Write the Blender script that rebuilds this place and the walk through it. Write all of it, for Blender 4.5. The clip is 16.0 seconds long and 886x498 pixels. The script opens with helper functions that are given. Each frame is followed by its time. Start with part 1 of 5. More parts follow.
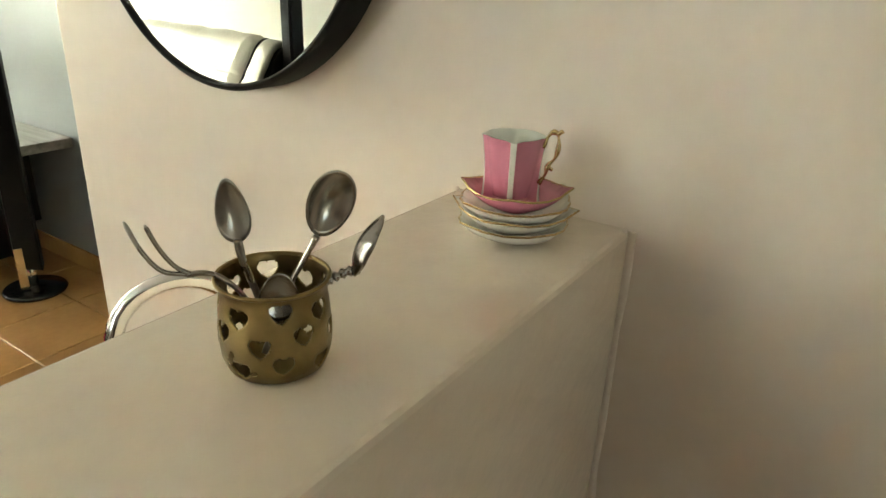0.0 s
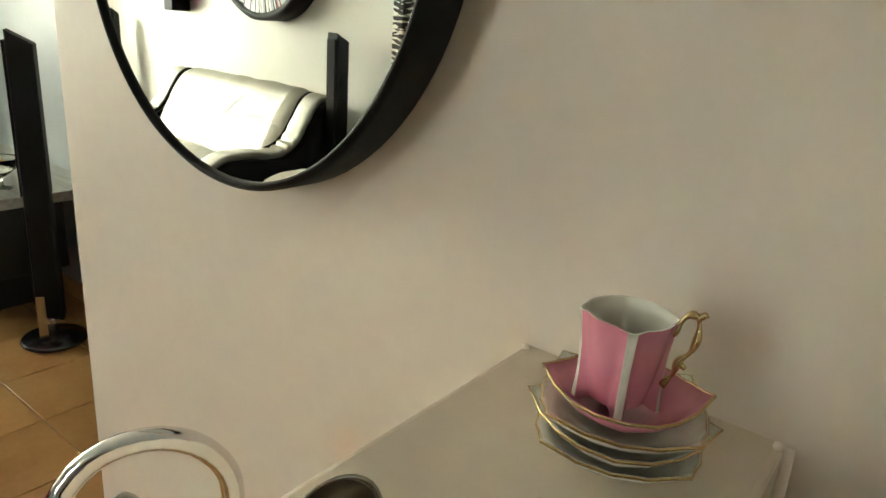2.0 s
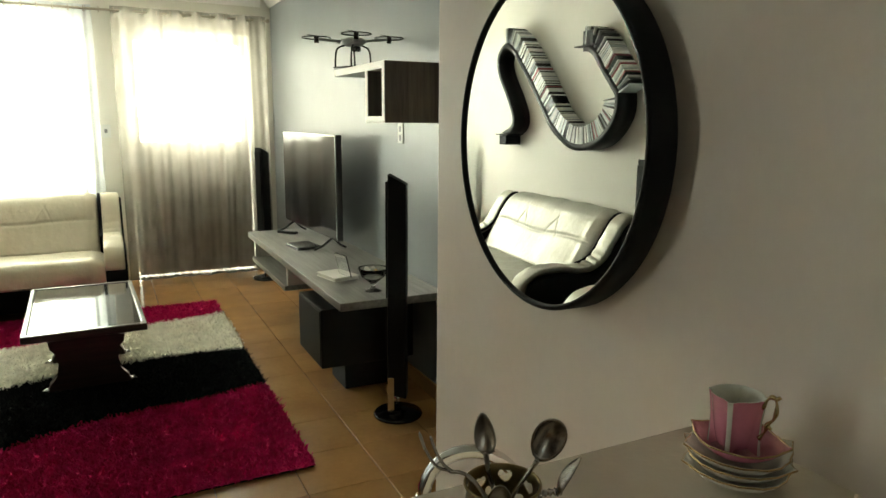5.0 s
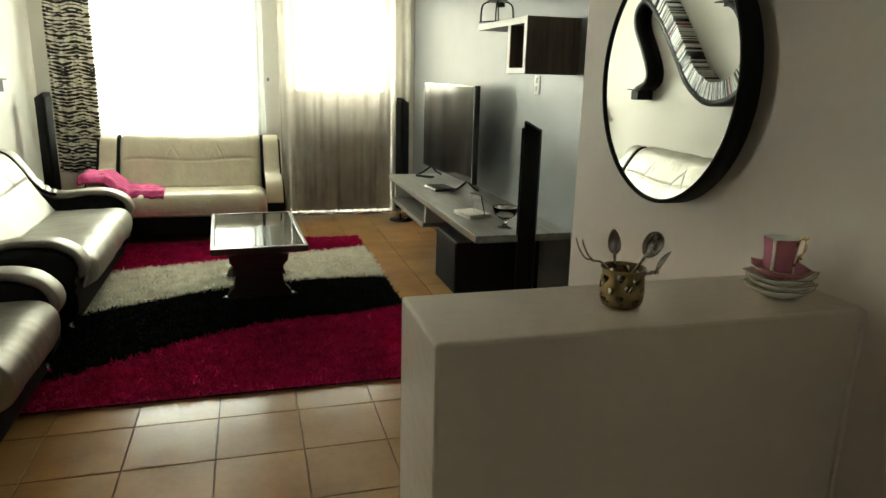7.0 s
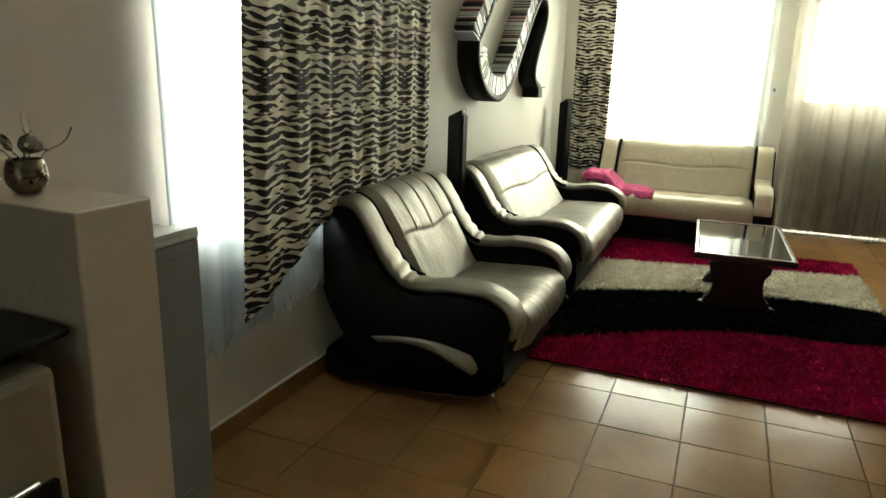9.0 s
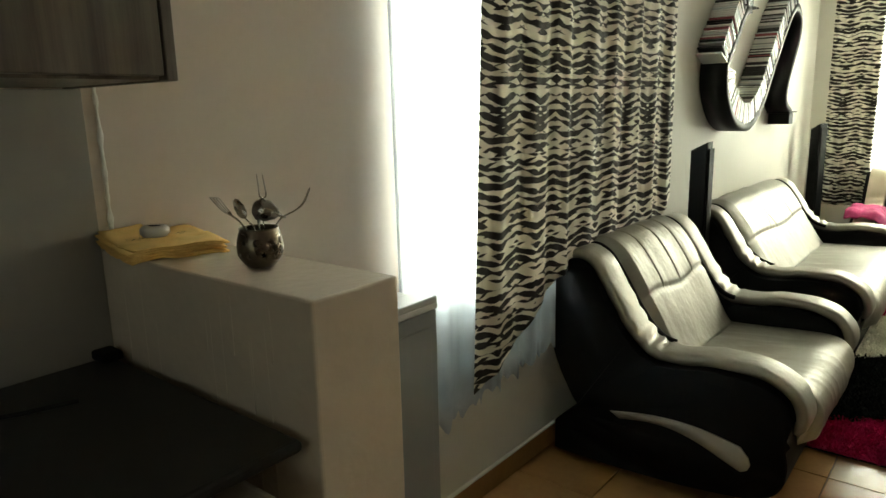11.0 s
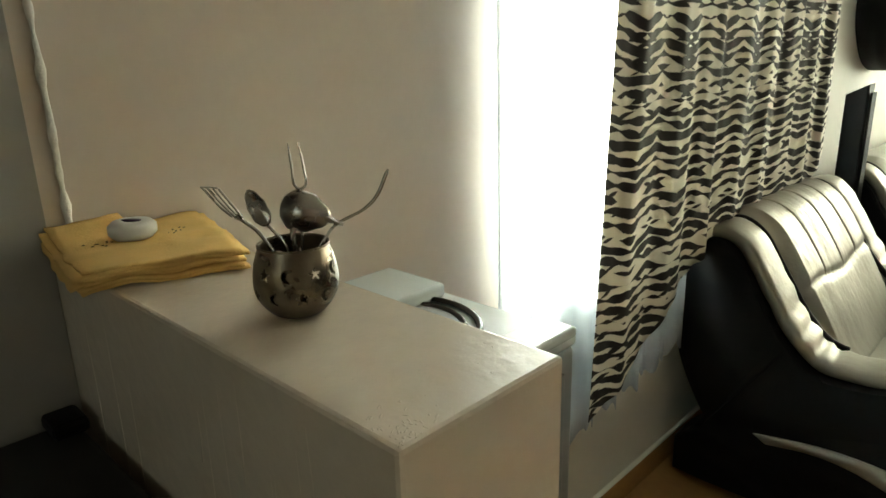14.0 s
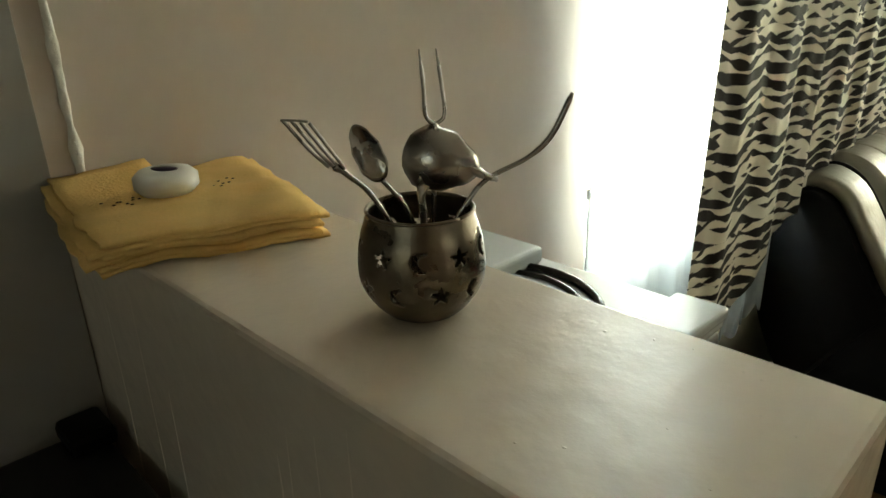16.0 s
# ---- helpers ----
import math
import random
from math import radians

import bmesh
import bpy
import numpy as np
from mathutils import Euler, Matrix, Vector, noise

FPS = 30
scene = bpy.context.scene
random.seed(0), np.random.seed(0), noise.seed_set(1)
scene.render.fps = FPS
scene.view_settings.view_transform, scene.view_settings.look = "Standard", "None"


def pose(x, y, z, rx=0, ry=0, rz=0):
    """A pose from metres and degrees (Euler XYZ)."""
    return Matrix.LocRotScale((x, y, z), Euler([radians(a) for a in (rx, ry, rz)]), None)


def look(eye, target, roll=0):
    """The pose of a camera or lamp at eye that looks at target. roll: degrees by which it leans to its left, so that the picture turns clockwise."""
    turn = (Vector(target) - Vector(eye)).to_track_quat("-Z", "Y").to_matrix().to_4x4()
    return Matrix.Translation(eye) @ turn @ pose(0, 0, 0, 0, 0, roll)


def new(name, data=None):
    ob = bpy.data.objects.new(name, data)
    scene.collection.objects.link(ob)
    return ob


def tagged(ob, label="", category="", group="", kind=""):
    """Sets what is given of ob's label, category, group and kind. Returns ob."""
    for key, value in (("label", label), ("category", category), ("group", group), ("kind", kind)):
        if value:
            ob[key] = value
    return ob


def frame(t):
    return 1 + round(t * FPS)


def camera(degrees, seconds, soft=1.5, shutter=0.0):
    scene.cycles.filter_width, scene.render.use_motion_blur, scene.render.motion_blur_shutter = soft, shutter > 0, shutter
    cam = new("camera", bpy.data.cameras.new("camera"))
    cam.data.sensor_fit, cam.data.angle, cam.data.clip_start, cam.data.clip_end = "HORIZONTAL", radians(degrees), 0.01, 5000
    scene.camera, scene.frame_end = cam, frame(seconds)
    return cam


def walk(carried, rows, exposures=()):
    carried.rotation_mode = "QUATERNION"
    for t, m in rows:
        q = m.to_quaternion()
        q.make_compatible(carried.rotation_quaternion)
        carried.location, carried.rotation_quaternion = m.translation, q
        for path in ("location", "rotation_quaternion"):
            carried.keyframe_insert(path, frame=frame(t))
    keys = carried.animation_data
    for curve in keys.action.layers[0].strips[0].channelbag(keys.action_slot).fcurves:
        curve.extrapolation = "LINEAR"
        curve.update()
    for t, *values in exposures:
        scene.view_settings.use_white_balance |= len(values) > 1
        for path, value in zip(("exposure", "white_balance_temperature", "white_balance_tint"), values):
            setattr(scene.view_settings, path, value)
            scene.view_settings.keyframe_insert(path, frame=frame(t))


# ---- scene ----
cam = camera(66.4, 16.0)
PATH = [
    (0, (0.517, 0.249, 1.332), (2.06, 1.256, 0.553), 2.6),
    (0.5, (0.568, 0.272, 1.317), (2.117, 1.262, 0.531), 3.3),
    (1, (0.602, 0.3, 1.32), (2.105, 1.381, 0.563), 3.3),
    (1.5, (0.633, 0.342, 1.325), (2.151, 1.413, 0.585), 4.6),
    (2, (0.646, 0.363, 1.345), (2.17, 1.486, 0.701), 4.6),
    (2.5, (0.655, 0.384, 1.37), (2.191, 1.546, 0.835), 3.7),
    (3, (0.652, 0.39, 1.386), (2.159, 1.626, 0.94), 2.4),
    (3.5, (0.617, 0.340, 1.42), (2.062, 1.683, 1.090), 1.1),
    (4, (0.582, 0.248, 1.438), (1.867, 1.757, 1.171), 1.6),
    (4.5, (0.543, 0.156, 1.439), (1.614, 1.822, 1.166), 0.3),
    (4.7, (0.521, 0.135, 1.44), (1.499, 1.851, 1.127), 0.4),
    (7, (0.289, -0.214, 1.411), (0.829, 1.648, 0.914), 1.5),
    (7.5, (0.291, -0.333, 1.411), (0.531, 1.591, 0.922), 2.4),
    (8, (0.267, -0.402, 1.415), (0.157, 1.535, 0.931), 1.5),
    (8.5, (0.22, -0.443, 1.415), (-0.21, 1.444, 0.908), 1.8),
    (9, (0.146, -0.445, 1.404), (-0.588, 1.346, 0.9), 1.6),
    (9.5, (0.054, -0.394, 1.407), (-0.815, 1.343, 0.93), 2.0),
    (10, (-0.041, -0.338, 1.417), (-1.047, 1.335, 0.985), 0.4),
    (12.5, (-0.402, 0.033, 1.396), (-1.774, 1.401, 0.897), -1.5),
    (13, (-0.511, 0.098, 1.397), (-1.859, 1.476, 0.864), -2.2),
    (13.5, (-0.58, 0.134, 1.389), (-1.911, 1.516, 0.825), -2.4),
    (14, (-0.619, 0.145, 1.382), (-1.958, 1.517, 0.811), -1.5),
    (14.5, (-0.656, 0.159, 1.371), (-1.979, 1.532, 0.766), -0.8),
    (15, (-0.708, 0.177, 1.356), (-2.049, 1.513, 0.709), -0.9),
    (15.5, (-0.783, 0.202, 1.338), (-2.114, 1.521, 0.64), -1.6),
    (16, (-0.844, 0.214, 1.338), (-2.176, 1.518, 0.613), -1.6),
]
EXPOSURE = [(0, 1.93, 7600, 0), (1.0, 1.80, 7600, 0), (2.0, 1.50, 7600, 0), (3.5, 1.20, 7600, 0), (4.7, 0.55, 7600, -2), (7.0, 0.32, 7600, -2), (8.5, 0.28, 7800, -2), (10.0, 0.10, 7900, -3), (12.4, 1.15, 7900, -3), (13.4, 1.0, 7900, -3), (15.3, 0.9, 7900, -3), (16.0, 0.76, 7900, -3)]
walk(cam, [(t, look(eye, target, roll)) for t, eye, target, roll in PATH], EXPOSURE)

# ---- world and light ----
world = bpy.data.worlds.new("world")
scene.world = world
world.use_nodes = True
wn, wl = world.node_tree.nodes, world.node_tree.links
sky = wn.new("ShaderNodeTexSky")
sky.sky_type, sky.sun_disc = "NISHITA", False
sky.sun_elevation, sky.sun_rotation = radians(48), radians(20)
wl.new(sky.outputs[0], wn["Background"].inputs[0])
wn["Background"].inputs[1].default_value = 0.12

sun = new("sun", bpy.data.lights.new("sun", "SUN"))
sun.data.energy, sun.data.angle, sun.data.color = 2.0, radians(12), (1.0, 0.95, 0.86)
sun.matrix_world = look((0, 0, 10), (-1.5, -5.0, 0.2))


def window_light(name, m, sx, sy, watts, color):
    lamp = new(name, bpy.data.lights.new(name, "AREA"))
    lamp.data.shape, lamp.data.size, lamp.data.size_y = "RECTANGLE", sx, sy
    lamp.data.energy, lamp.data.color = watts, color
    lamp.matrix_world = m
    return lamp


DAY = (0.98, 1.0, 0.95)
window_light("daylight_far_window", look((-0.37, 7.1, 1.6), (-0.37, 0, 1.6)), 1.45, 1.6, 185, DAY)
window_light("daylight_door", look((1.21, 7.1, 1.15), (1.21, 0, 1.15)), 1.2, 2.3, 80, DAY)
window_light("daylight_side_window", look((-1.95, 2.05, 1.55), (3, 2.05, 1.55)), 1.7, 1.6, 135, DAY)
# weak fill for the half walls' kitchen faces, through an added, unseen window
window_light("fill_light_kitchen_end", look((-0.35, -2.5, 1.6), (-0.35, 3, 1.2)), 1.0, 0.9, 0.7, DAY)

# ---- materials ----


def mat(name, base, rough=0.6, metal=0.0, scale=8.0, vary=0.1, bump=0.0, fine=120.0, coat=0.0, random_piece=0.0, rough_vary=0.0, place=False, gloss=0.5):
    """Painted or plain surface with blotches, grain and relief."""
    m = bpy.data.materials.new(name)
    m.use_nodes = True
    n, l = m.node_tree.nodes, m.node_tree.links
    b = n["Principled BSDF"]
    b.inputs["Roughness"].default_value, b.inputs["Metallic"].default_value = rough, metal
    b.inputs["Coat Weight"].default_value = coat
    b.inputs["Specular IOR Level"].default_value = gloss
    tc, geo = n.new("ShaderNodeTexCoord"), n.new("ShaderNodeNewGeometry")
    big, small = n.new("ShaderNodeTexNoise"), n.new("ShaderNodeTexNoise")
    for t, s in ((big, scale), (small, fine)):
        t.inputs["Scale"].default_value, t.inputs["Detail"].default_value = s, 4
        l.new(geo.outputs["Position"] if place else tc.outputs["Object"], t.inputs["Vector"])
    add = n.new("ShaderNodeMath")
    add.operation = "MULTIPLY_ADD"
    l.new(small.outputs[0], add.inputs[0])
    add.inputs[1].default_value = 0.35
    l.new(big.outputs[0], add.inputs[2])
    ramp = n.new("ShaderNodeMapRange")
    l.new(add.outputs[0], ramp.inputs[0])
    ramp.inputs[1].default_value, ramp.inputs[2].default_value = 0.35, 1.0
    ramp.inputs[3].default_value, ramp.inputs[4].default_value = 1 - vary, 1 + vary
    val = ramp.outputs[0]
    if random_piece:
        info = n.new("ShaderNodeObjectInfo")
        r2 = n.new("ShaderNodeMapRange")
        l.new(info.outputs["Random"], r2.inputs[0])
        r2.inputs[3].default_value, r2.inputs[4].default_value = 1 - random_piece, 1 + random_piece
        mu = n.new("ShaderNodeMath")
        mu.operation = "MULTIPLY"
        l.new(val, mu.inputs[0])
        l.new(r2.outputs[0], mu.inputs[1])
        val = mu.outputs[0]
    mix = n.new("ShaderNodeMix")
    mix.data_type, mix.blend_type = "RGBA", "MULTIPLY"
    mix.inputs[0].default_value = 1.0
    mix.inputs[6].default_value = (*base, 1)
    l.new(val, mix.inputs[7])
    l.new(mix.outputs[2], b.inputs["Base Color"])
    if rough_vary:
        r3 = n.new("ShaderNodeMapRange")
        l.new(big.outputs[0], r3.inputs[0])
        r3.inputs[1].default_value, r3.inputs[2].default_value = 0.3, 0.7
        r3.inputs[3].default_value, r3.inputs[4].default_value = max(0.02, rough - rough_vary), rough + rough_vary
        l.new(r3.outputs[0], b.inputs["Roughness"])
    if bump:
        bn = n.new("ShaderNodeBump")
        bn.inputs["Strength"].default_value, bn.inputs["Distance"].default_value = bump, 0.01
        l.new(add.outputs[0], bn.inputs["Height"])
        l.new(bn.outputs[0], b.inputs["Normal"])
    return m


def wood(name, dark, light, rough=0.5, axis=1, scale=3.0, coat=0.0):
    m = bpy.data.materials.new(name)
    m.use_nodes = True
    n, l = m.node_tree.nodes, m.node_tree.links
    b = n["Principled BSDF"]
    b.inputs["Roughness"].default_value, b.inputs["Coat Weight"].default_value = rough, coat
    tc, mp = n.new("ShaderNodeTexCoord"), n.new("ShaderNodeMapping")
    s = [14.0 * scale] * 3
    s[axis] = 0.8 * scale
    mp.inputs["Scale"].default_value = s
    l.new(tc.outputs["Object"], mp.inputs[0])
    t = n.new("ShaderNodeTexNoise")
    t.inputs["Scale"].default_value, t.inputs["Detail"].default_value, t.inputs["Roughness"].default_value = 1.0, 6, 0.65
    l.new(mp.outputs[0], t.inputs["Vector"])
    cr = n.new("ShaderNodeValToRGB")
    cr.color_ramp.elements[0].position, cr.color_ramp.elements[1].position = 0.3, 0.7
    cr.color_ramp.elements[0].color, cr.color_ramp.elements[1].color = (*dark, 1), (*light, 1)
    l.new(t.outputs[0], cr.inputs[0])
    l.new(cr.outputs[0], b.inputs["Base Color"])
    bn = n.new("ShaderNodeBump")
    bn.inputs["Strength"].default_value, bn.inputs["Distance"].default_value = 0.25, 0.004
    l.new(t.outputs[0], bn.inputs["Height"])
    l.new(bn.outputs[0], b.inputs["Normal"])
    return m


def sheer_cloth(name, color, open_share):
    """Net curtain: threads that let most light through."""
    m = bpy.data.materials.new(name)
    m.use_nodes = True
    n, l = m.node_tree.nodes, m.node_tree.links
    out = n["Material Output"]
    n.remove(n["Principled BSDF"])
    dif, tra, clear = n.new("ShaderNodeBsdfDiffuse"), n.new("ShaderNodeBsdfTranslucent"), n.new("ShaderNodeBsdfTransparent")
    dif.inputs[0].default_value = tra.inputs[0].default_value = (*color, 1)
    a, b = n.new("ShaderNodeMixShader"), n.new("ShaderNodeMixShader")
    a.inputs[0].default_value = 0.55
    l.new(dif.outputs[0], a.inputs[1])
    l.new(tra.outputs[0], a.inputs[2])
    tc, nz = n.new("ShaderNodeTexCoord"), n.new("ShaderNodeTexNoise")
    nz.inputs["Scale"].default_value = 5.0
    l.new(tc.outputs["Object"], nz.inputs["Vector"])
    mr = n.new("ShaderNodeMapRange")
    mr.inputs[3].default_value, mr.inputs[4].default_value = open_share - 0.12, open_share + 0.12
    l.new(nz.outputs[0], mr.inputs[0])
    l.new(mr.outputs[0], b.inputs[0])
    l.new(a.outputs[0], b.inputs[1])
    l.new(clear.outputs[0], b.inputs[2])
    l.new(b.outputs[0], out.inputs[0])
    return m


def zebra_cloth(name):
    """Zebra print: tapering dark bars, mirrored about upright lines, on cream cloth. Runs on the mesh's UV in metres."""
    m = bpy.data.materials.new(name)
    m.use_nodes = True
    n, l = m.node_tree.nodes, m.node_tree.links
    b = n["Principled BSDF"]
    b.inputs["Roughness"].default_value = 0.75
    uv, sep = n.new("ShaderNodeTexCoord"), n.new("ShaderNodeSeparateXYZ")
    l.new(uv.outputs["UV"], sep.inputs[0])

    def calc(op, a, b_=None, c=None):
        k = n.new("ShaderNodeMath")
        k.operation = op
        for i, v in enumerate((a, b_, c)):
            if v is None:
                continue
            if isinstance(v, (int, float)):
                k.inputs[i].default_value = v
            else:
                l.new(v, k.inputs[i])
        return k.outputs[0]

    def field(sx, along, sy, shift, detail):
        comb = n.new("ShaderNodeCombineXYZ")
        l.new(calc("MULTIPLY", fold, sx), comb.inputs[0])
        l.new(calc("MULTIPLY", along, sy), comb.inputs[1])
        comb.inputs[2].default_value = shift
        t = n.new("ShaderNodeTexNoise")
        t.inputs["Scale"].default_value, t.inputs["Detail"].default_value = 1.0, detail
        l.new(comb.outputs[0], t.inputs["Vector"])
        return t.outputs[0]

    fold = calc("PINGPONG", sep.outputs[0], 0.145)
    up = sep.outputs[1]
    hairs = calc("MULTIPLY_ADD", field(520.0, up, 70.0, 3.0, 2), 0.22, -0.11)

    def bars(pitch, slope, seed, wide, mean):
        """Rows of tapering bars that swell, thin out and break off along the cloth."""
        row = calc("ADD", calc("MULTIPLY", up, 1 / pitch), calc("MULTIPLY_ADD", fold, slope / 0.145, calc("MULTIPLY", field(5.0, up, 6.0, seed, 1), 0.9)))
        k = calc("FLOOR", row)
        drift = calc("MULTIPLY_ADD", field(9.0, k, 3.7, seed + 2.0, 0), 0.7, -0.35)
        half = calc("MINIMUM", calc("MULTIPLY_ADD", field(11.0, k, 5.3, seed + 5.0, 0), wide, mean - 0.5 * wide), 0.40)
        off = calc("ABSOLUTE", calc("SUBTRACT", calc("FRACT", row), calc("ADD", drift, 0.5)))
        return calc("SUBTRACT", half, calc("ADD", off, hairs))

    edge = calc("MAXIMUM", bars(0.030, 0.8, 0.0, 1.4, 0.285), bars(0.027, -0.7, 11.0, 1.8, -0.05))
    mask = n.new("ShaderNodeMapRange")
    mask.inputs[1].default_value, mask.inputs[2].default_value = -0.01, 0.03
    l.new(edge, mask.inputs[0])
    mix = n.new("ShaderNodeMix")
    mix.data_type = "RGBA"
    mix.inputs[6].default_value, mix.inputs[7].default_value = (0.80, 0.76, 0.66, 1), (0.022, 0.018, 0.016, 1)
    l.new(mask.outputs[0], mix.inputs[0])
    l.new(mix.outputs[2], b.inputs["Base Color"])
    weave = n.new("ShaderNodeTexNoise")
    weave.inputs["Scale"].default_value = 500
    l.new(uv.outputs["UV"], weave.inputs["Vector"])
    bn = n.new("ShaderNodeBump")
    bn.inputs["Strength"].default_value, bn.inputs["Distance"].default_value = 0.3, 0.002
    l.new(weave.outputs[0], bn.inputs["Height"])
    l.new(bn.outputs[0], b.inputs["Normal"])
    thin, both = n.new("ShaderNodeBsdfTranslucent"), n.new("ShaderNodeMixShader")
    l.new(mix.outputs[2], thin.inputs[0])
    both.inputs[0].default_value = 0.10
    l.new(b.outputs[0], both.inputs[1])
    l.new(thin.outputs[0], both.inputs[2])
    l.new(both.outputs[0], n["Material Output"].inputs[0])
    return m


def glass(name, color=(1, 1, 1), rough=0.0):
    m = bpy.data.materials.new(name)
    m.use_nodes = True
    b = m.node_tree.nodes["Principled BSDF"]
    b.inputs["Base Color"].default_value = (*color, 1)
    b.inputs["Transmission Weight"].default_value, b.inputs["Roughness"].default_value = 1.0, rough
    b.inputs["IOR"].default_value = 1.45
    return m


CREAM = mat("cream_wall_paint", (0.65, 0.555, 0.482), 0.55, scale=2.0, vary=0.06, bump=0.06, fine=60)
WHITEWALL = mat("pale_grey_wall_paint", (0.68, 0.66, 0.60), 0.6, scale=2.0, vary=0.05, bump=0.06, fine=60)
GREYWALL = mat("blue_grey_silk_wall_paint", (0.225, 0.247, 0.262), 0.35, scale=3.0, vary=0.08, bump=0.05, fine=60)
BARTOP = mat("worn_white_gloss_paint", (0.68, 0.585, 0.485), 0.25, scale=3.0, vary=0.06, bump=0.30, fine=48)
CEIL = mat("ceiling_white", (0.78, 0.77, 0.74), 0.8, vary=0.03)
TILE = mat("glazed_terracotta_tile", (0.335, 0.175, 0.07), 0.17, scale=4, vary=0.2, bump=0.03, fine=40, random_piece=0.10, rough_vary=0.05, place=True, gloss=0.32)
GROUT = mat("dark_grout", (0.20, 0.125, 0.08), 0.9)
LEATHER = mat("silver_cream_leather", (0.345, 0.33, 0.288), 0.42, metal=0.55, scale=9, vary=0.07, bump=0.4, fine=38)
CREAML = mat("cream_leather", (0.56, 0.50, 0.38), 0.35, metal=0.1, scale=12, vary=0.06, bump=0.4, fine=45)
BLACKL = mat("black_leather", (0.006, 0.006, 0.007), 0.58, scale=9, vary=0.2, bump=0.12, fine=260, gloss=0.12)
CHROME = mat("chrome", (0.75, 0.75, 0.75), 0.12, metal=1.0, vary=0.03)
BLACKP = mat("black_gloss_plastic", (0.009, 0.009, 0.011), 0.18, vary=0.1)
BLACKM = mat("black_matt", (0.007, 0.007, 0.008), 0.5, vary=0.15, gloss=0.16)
GREYOAK = wood("grey_washed_oak", (0.15, 0.145, 0.135), (0.28, 0.27, 0.25), 0.35, axis=1)
DARKOAK = wood("dark_grey_oak", (0.075, 0.06, 0.05), (0.19, 0.155, 0.125), 0.5, axis=2)
MAHOG = wood("dark_mahogany", (0.012, 0.006, 0.005), (0.045, 0.02, 0.015), 0.3, axis=0, coat=0.4)
WHITELAM = mat("white_laminate", (0.72, 0.70, 0.64), 0.4, vary=0.05)
SHEER = sheer_cloth("white_net", (0.77, 0.80, 0.82), 0.40)
# thin white net, base browned to imitate the dimness before the solid door
SHEERD = sheer_cloth("thin_white_net_dimmed", (0.66, 0.63, 0.58), 0.55)
# white net with the bluish window glow put into its base colour
SHEERS = sheer_cloth("white_net_glow_tinted", (0.71, 0.78, 0.87), 0.33)
ZEBRA = zebra_cloth("zebra_print_cotton")
PANE = glass("window_glass")
MIRROR = mat("mirror_silver", (0.93, 0.94, 0.93), 0.01, metal=1.0, vary=0.0)
DOORM = mat("brown_door_paint", (0.10, 0.08, 0.065), 0.4, vary=0.06)
METALW = mat("white_gloss_metal", (0.7, 0.7, 0.68), 0.35, vary=0.05)
STEEL = mat("old_stainless_steel", (0.335, 0.305, 0.275), 0.26, metal=1.0, scale=30, vary=0.15, rough_vary=0.08)
BRASS = mat("antique_brass", (0.25, 0.175, 0.075), 0.36, metal=0.9, scale=40, vary=0.35, bump=0.1, rough_vary=0.12)
BRONZE = mat("aged_pewter_brass", (0.18, 0.145, 0.105), 0.33, metal=0.9, scale=40, vary=0.3, bump=0.1, rough_vary=0.12)
GREYPL = mat("grey_appliance_plastic", (0.20, 0.21, 0.22), 0.45, vary=0.05)
PALEPL = mat("pale_blue_grey_plastic", (0.64, 0.68, 0.69), 0.16, vary=0.05)

# ---- mesh helpers ----


def smooth(bm):
    for f in bm.faces:
        f.smooth = True
    return bm


def mesh_of(name, bm, material):
    me = bpy.data.meshes.new(name)
    bmesh.ops.recalc_face_normals(bm, faces=bm.faces)
    bm.to_mesh(me)
    bm.free()
    me.materials.append(material)
    return me


def part(name, bm, material, parent, label="", m=None):
    ob = new(name, mesh_of(name, bm, material))
    ob.parent = parent
    if m is not None:
        ob.matrix_basis = m
    if label:
        tagged(ob, label)
    return ob


def solid(name, bm, material, label="", category="", kind="", group="", m=None):
    ob = new(name, mesh_of(name, bm, material))
    if m is not None:
        ob.matrix_world = m
    return tagged(ob, label, category, group, kind)


def thing(name, m, label, category, group="", kind=""):
    ob = new(name)
    ob.matrix_world = m
    ob.empty_display_size = 0.1
    return tagged(ob, label, category, group, kind)


def box(x0, x1, y0, y1, z0, z1, bevel=0.0, seg=2, bm=None):
    own = bm is None
    b = bmesh.new()
    bmesh.ops.create_cube(b, size=1.0)
    for v in b.verts:
        v.co = Vector(((x0 + x1) / 2 + v.co.x * (x1 - x0), (y0 + y1) / 2 + v.co.y * (y1 - y0), (z0 + z1) / 2 + v.co.z * (z1 - z0)))
    if bevel:
        bmesh.ops.bevel(b, geom=list(b.edges), offset=bevel, segments=seg, profile=0.5, affect="EDGES")
    if own:
        return b
    join(bm, b)
    return bm


def join(bm, other):
    me = bpy.data.meshes.new("tmp")
    other.to_mesh(me)
    other.free()
    bm.from_mesh(me)
    bpy.data.meshes.remove(me)
    return bm


def lathe(profile, seg=32, close=False):
    """Turned about z: profile of (radius, z)."""
    bm = bmesh.new()
    rings = [[bm.verts.new((r * math.cos(2 * math.pi * i / seg), r * math.sin(2 * math.pi * i / seg), z)) for i in range(seg)] for r, z in profile]
    for a, b in zip(rings, rings[1:]):
        for i in range(seg):
            bm.faces.new((a[i], a[(i + 1) % seg], b[(i + 1) % seg], b[i]))
    if close:
        bm.faces.new(rings[0][::-1])
        bm.faces.new(rings[-1])
    return smooth(bm)


